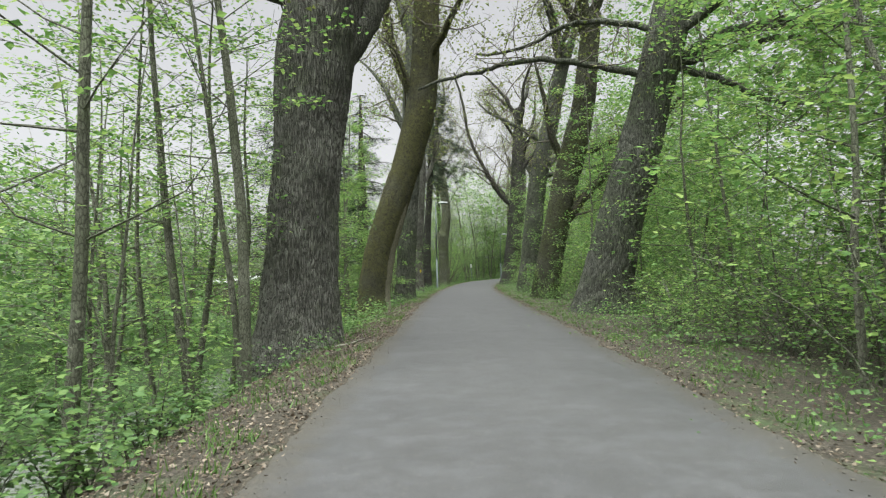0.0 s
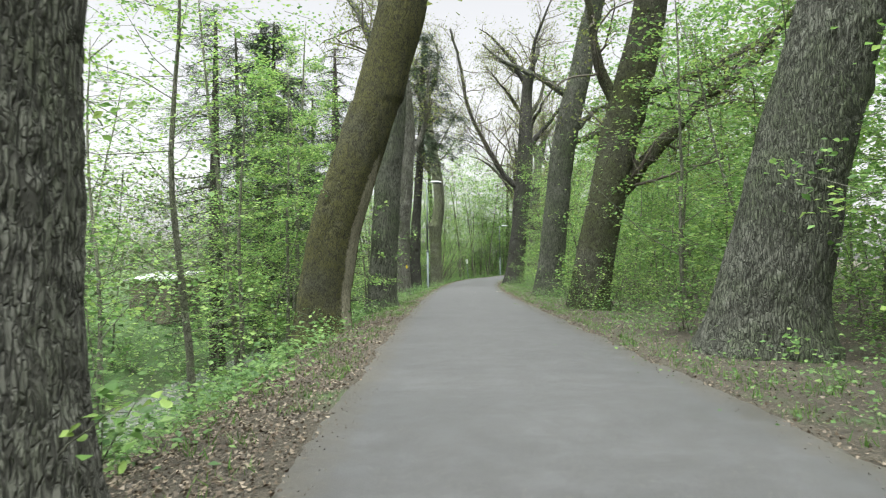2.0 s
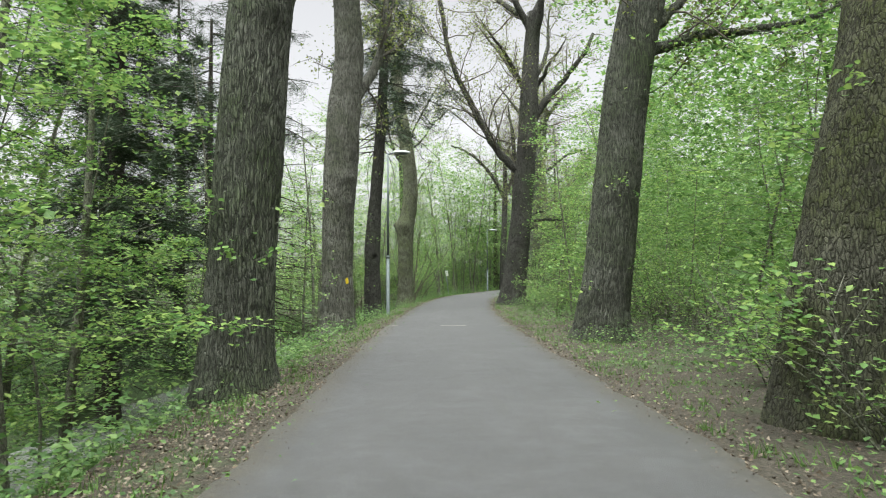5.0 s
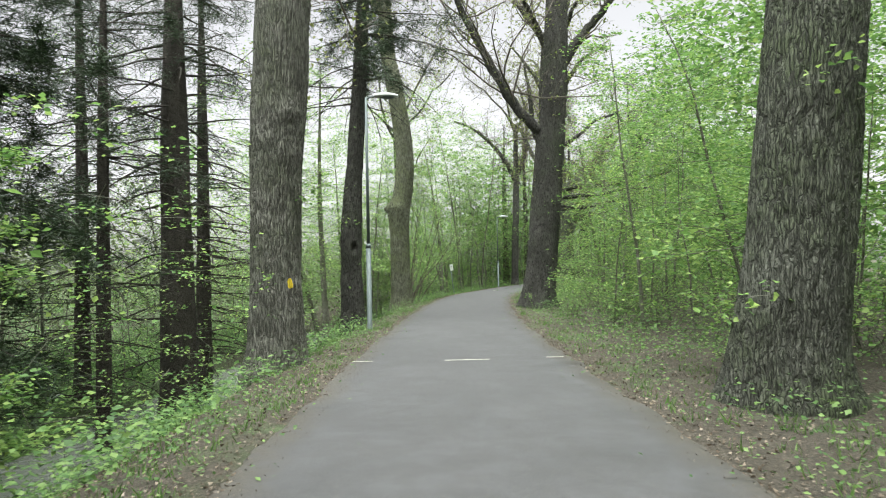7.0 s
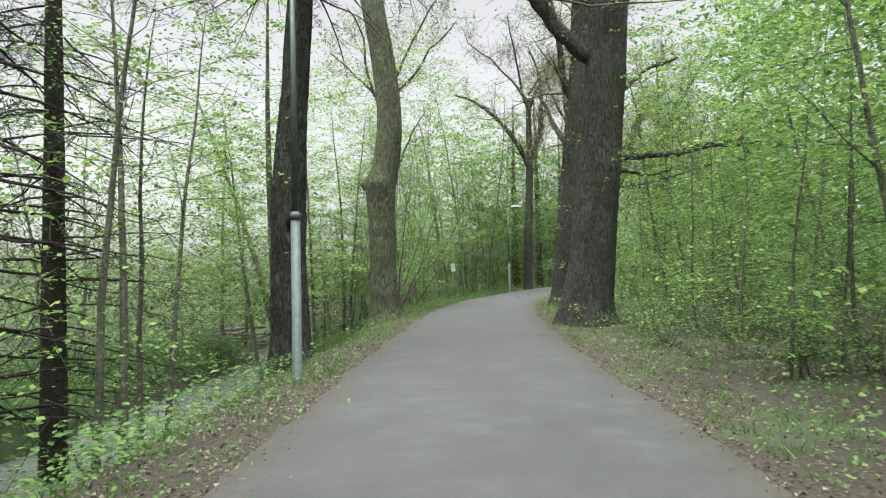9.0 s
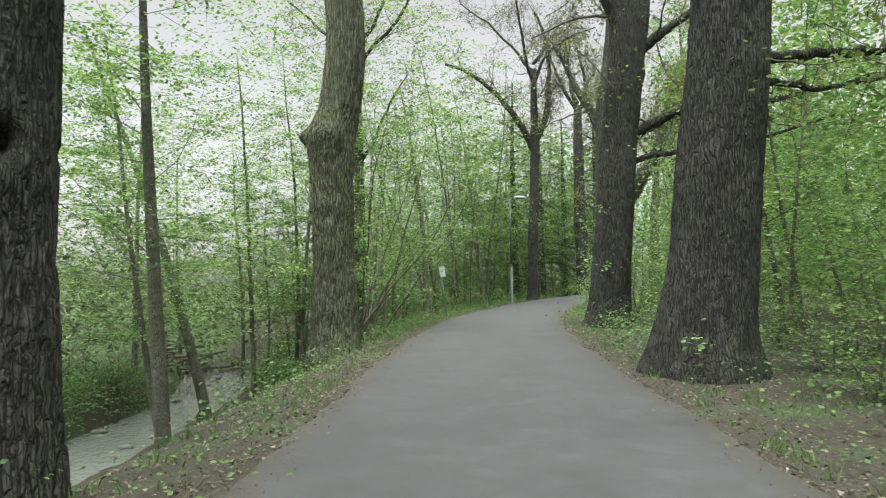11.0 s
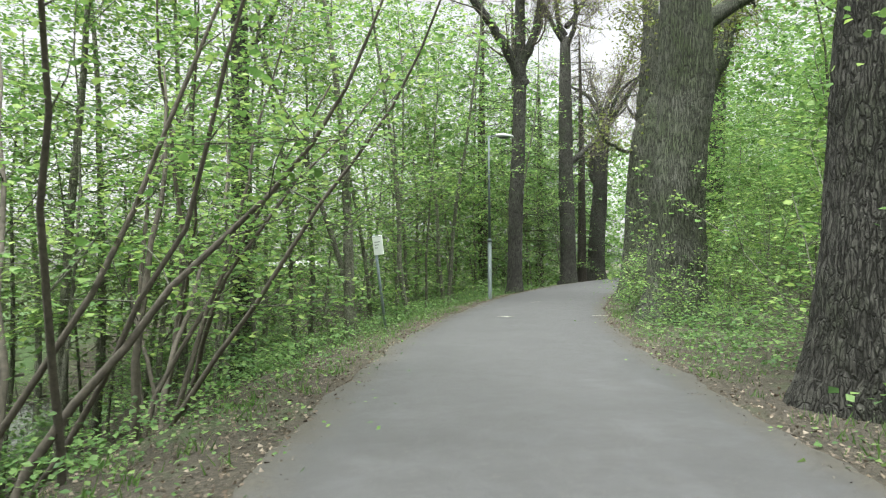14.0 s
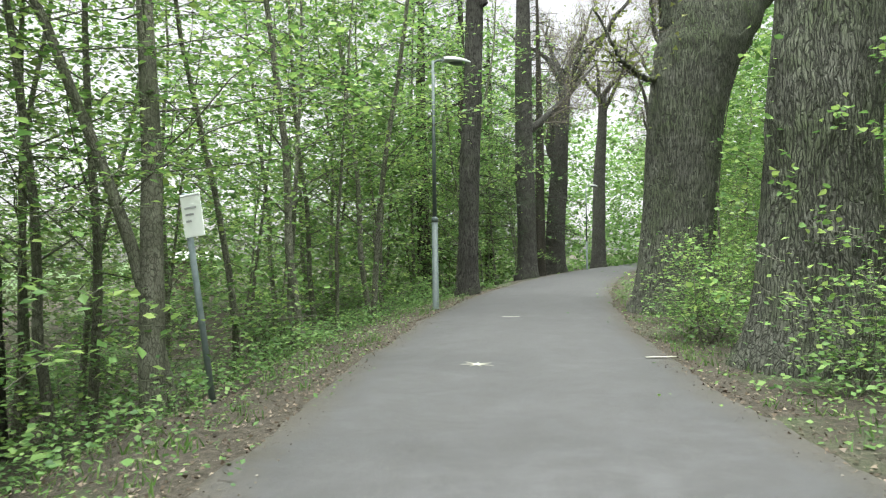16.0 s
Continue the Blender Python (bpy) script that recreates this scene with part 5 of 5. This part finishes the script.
def shed(x, y, turn, w2, d2, h, label):
    root = new("garden_shed")
    root.matrix_basis = pose(x, y, float(ground_z(x, y)) - 0.05, 0, 0, turn)
    count = int(w2 / 0.16)
    for k in range(count):
        x0 = -w2 / 2 + k * w2 / count
        slab("plank", x0 + 0.004, x0 + w2 / count - 0.004, -d2 / 2 - 0.02, -d2 / 2, 0, h, PLANK, root, "", 0)
    for side in (-1, 1):
        slab("side_wall", side * w2 / 2 - 0.02, side * w2 / 2 + 0.02, -d2 / 2, d2 / 2, 0, h, PLANK, root)
    slab("back_wall", -w2 / 2 + 0.02, w2 / 2 - 0.02, d2 / 2 - 0.02, d2 / 2, 0, h, PLANK, root)
    roof = slab("roof", -w2 / 2 - 0.2, w2 / 2 + 0.2, -d2 / 2 - 0.25, d2 / 2 + 0.25, 0, 0.05, ROOF_SHEET, root, "pale sheet roof")
    roof.matrix_basis = pose(0, 0, h + 0.12, 9, 0, 0)
    slab("door", -0.4, 0.4, -d2 / 2 - 0.05, -d2 / 2 - 0.024, 0.05, h - 0.15, PLANK, root, "plank door")
    return tagged(root, label, "shed")


shed(-2.5, 108.0, 10, 3.2, 2.2, 1.75, "low wooden garden shed with a pale sheet roof")
shed(-14.2, 46.0, -20, 2.6, 2.0, 2.2, "small wooden shed with a pale roof in the meadow")
v, f = revolve([(0, 0.2), (0.1, 0.16), (0.34, 0.14), (0.36, 0.11)], 14)
v = v + np.random.default_rng(9).normal(0, 0.012, v.shape)
stump = mesh_object("tree_stump", v, f, SHADE_TONED_BARK, None)
stump.location = (-5.3, 72.4, float(ground_z(-5.3, 72.4)) - 0.05)
tagged(stump, "small dark tree stump on the brook's bank", "stump")
STONE = plain_material("pale_stone", (0.085, 0.083, 0.074), (0.18, 0.176, 0.16), 7.0, 0.85, 0.0, 0.015)
rst = np.random.default_rng(61)
for k in range(22):
    qy = rst.uniform(62, 86)
    qx = float(np.interp(qy, BROOK[:, 0], BROOK[:, 1])) + rst.choice((-1, 1)) * rst.uniform(0.5, 1.15)
    bm = bmesh.new()
    bmesh.ops.create_icosphere(bm, subdivisions=2, radius=1.0)
    for vert in bm.verts:
        vert.co *= 1 + 0.25 * noise.noise(vert.co * 1.3 + Vector((k * 3.1, 0, 0)))
    size = rst.uniform(0.07, 0.2)
    bmesh.ops.transform(bm, matrix=Matrix.Diagonal((size * rst.uniform(0.9, 1.5), size, size * 0.55, 1)), verts=bm.verts)
    me = bpy.data.meshes.new("stone")
    bm.to_mesh(me)
    bm.free()
    me.polygons.foreach_set("use_smooth", [True] * len(me.polygons))
    me.materials.append(STONE)
    rock = new("stone", me)
    rock.matrix_basis = pose(qx, qy, max(-2.95, float(ground_z(qx, qy))) + 0.02, 0, 0, rst.uniform(0, 180))
    tagged(rock, "pale rounded stone lying at the brook's edge", "stone", "brook stones")
rb, t = np.random.default_rng(34), Tubes()
for k in range(1000):
    by, bd = (rb.uniform(56, 92), rb.uniform(-19, -12.2)) if k < 350 else (rb.uniform(52, 80), rb.uniform(-19, -12.6))
    bx = float(centre(by)) + bd
    line = wander(rb, (bx, by, float(ground_z(bx, by))), (rb.normal(0, 0.9), rb.normal(0, 0.9), rb.uniform(0.3, 1.6)), rb.uniform(1.0, 3.4), 4, 0.2)
    t.add(line[[0, 2, 4]], [0.014, 0.009, 0.004], 3)
tagged(t.make("brushwood", TWIG_BARK, None), "bare brown brushwood beyond the brook", "brushwood", kind="stuff")
rl = np.random.default_rng(33)
for bx, by, turn, length in ((-0.35, 64.9, 8, 0.9), (-0.2, 65.3, -25, 0.7), (-2.0, 12.6, 30, 0.6)):
    t = Tubes()
    line = wander(rl, (0, 0, 0), (1, 0, 0.02), length, 6, 0.13, -0.01)
    t.add(line, np.linspace(0.028, 0.012, 7), 7)
    t.add(wander(rl, line[3], (0.7, 0.7, 0.15), length * 0.35, 4, 0.1), np.linspace(0.014, 0.006, 5), 5)
    stick = t.make("fallen_branch", GREY_LOG, None)
    stick.matrix_basis = pose(bx, by, float(ground_z(bx, by)) + 0.025, 0, 0, turn)
    tagged(stick, "grey fallen branch lying at the foot of an oak", "branch")
for px, py in ((-10.0, 85.5), (-9.0, 86.0), (-10.9, 85.0), (-11.6, 86.4)):
    for k in range(7):
        length, rad = rl.uniform(1.0, 2.6), rl.uniform(0.05, 0.11)
        t = Tubes()
        line = wander(rl, (0, 0, 0), (1, rl.normal(0, 0.3), rl.normal(0.0, 0.05)), length, 5, 0.05)
        t.add(line, np.linspace(rad, rad * 0.7, 6), 9)
        log = t.make("log", GREY_LOG, None)
        log.matrix_basis = pose(px + rl.normal(0, 0.5), py + rl.normal(0, 0.7), float(ground_z(px, py)) + 0.06 + 0.09 * k, 0, 0, rl.uniform(0, 180))
        tagged(log, "grey weathered log heaped on the far bank", "log", "heaped logs")
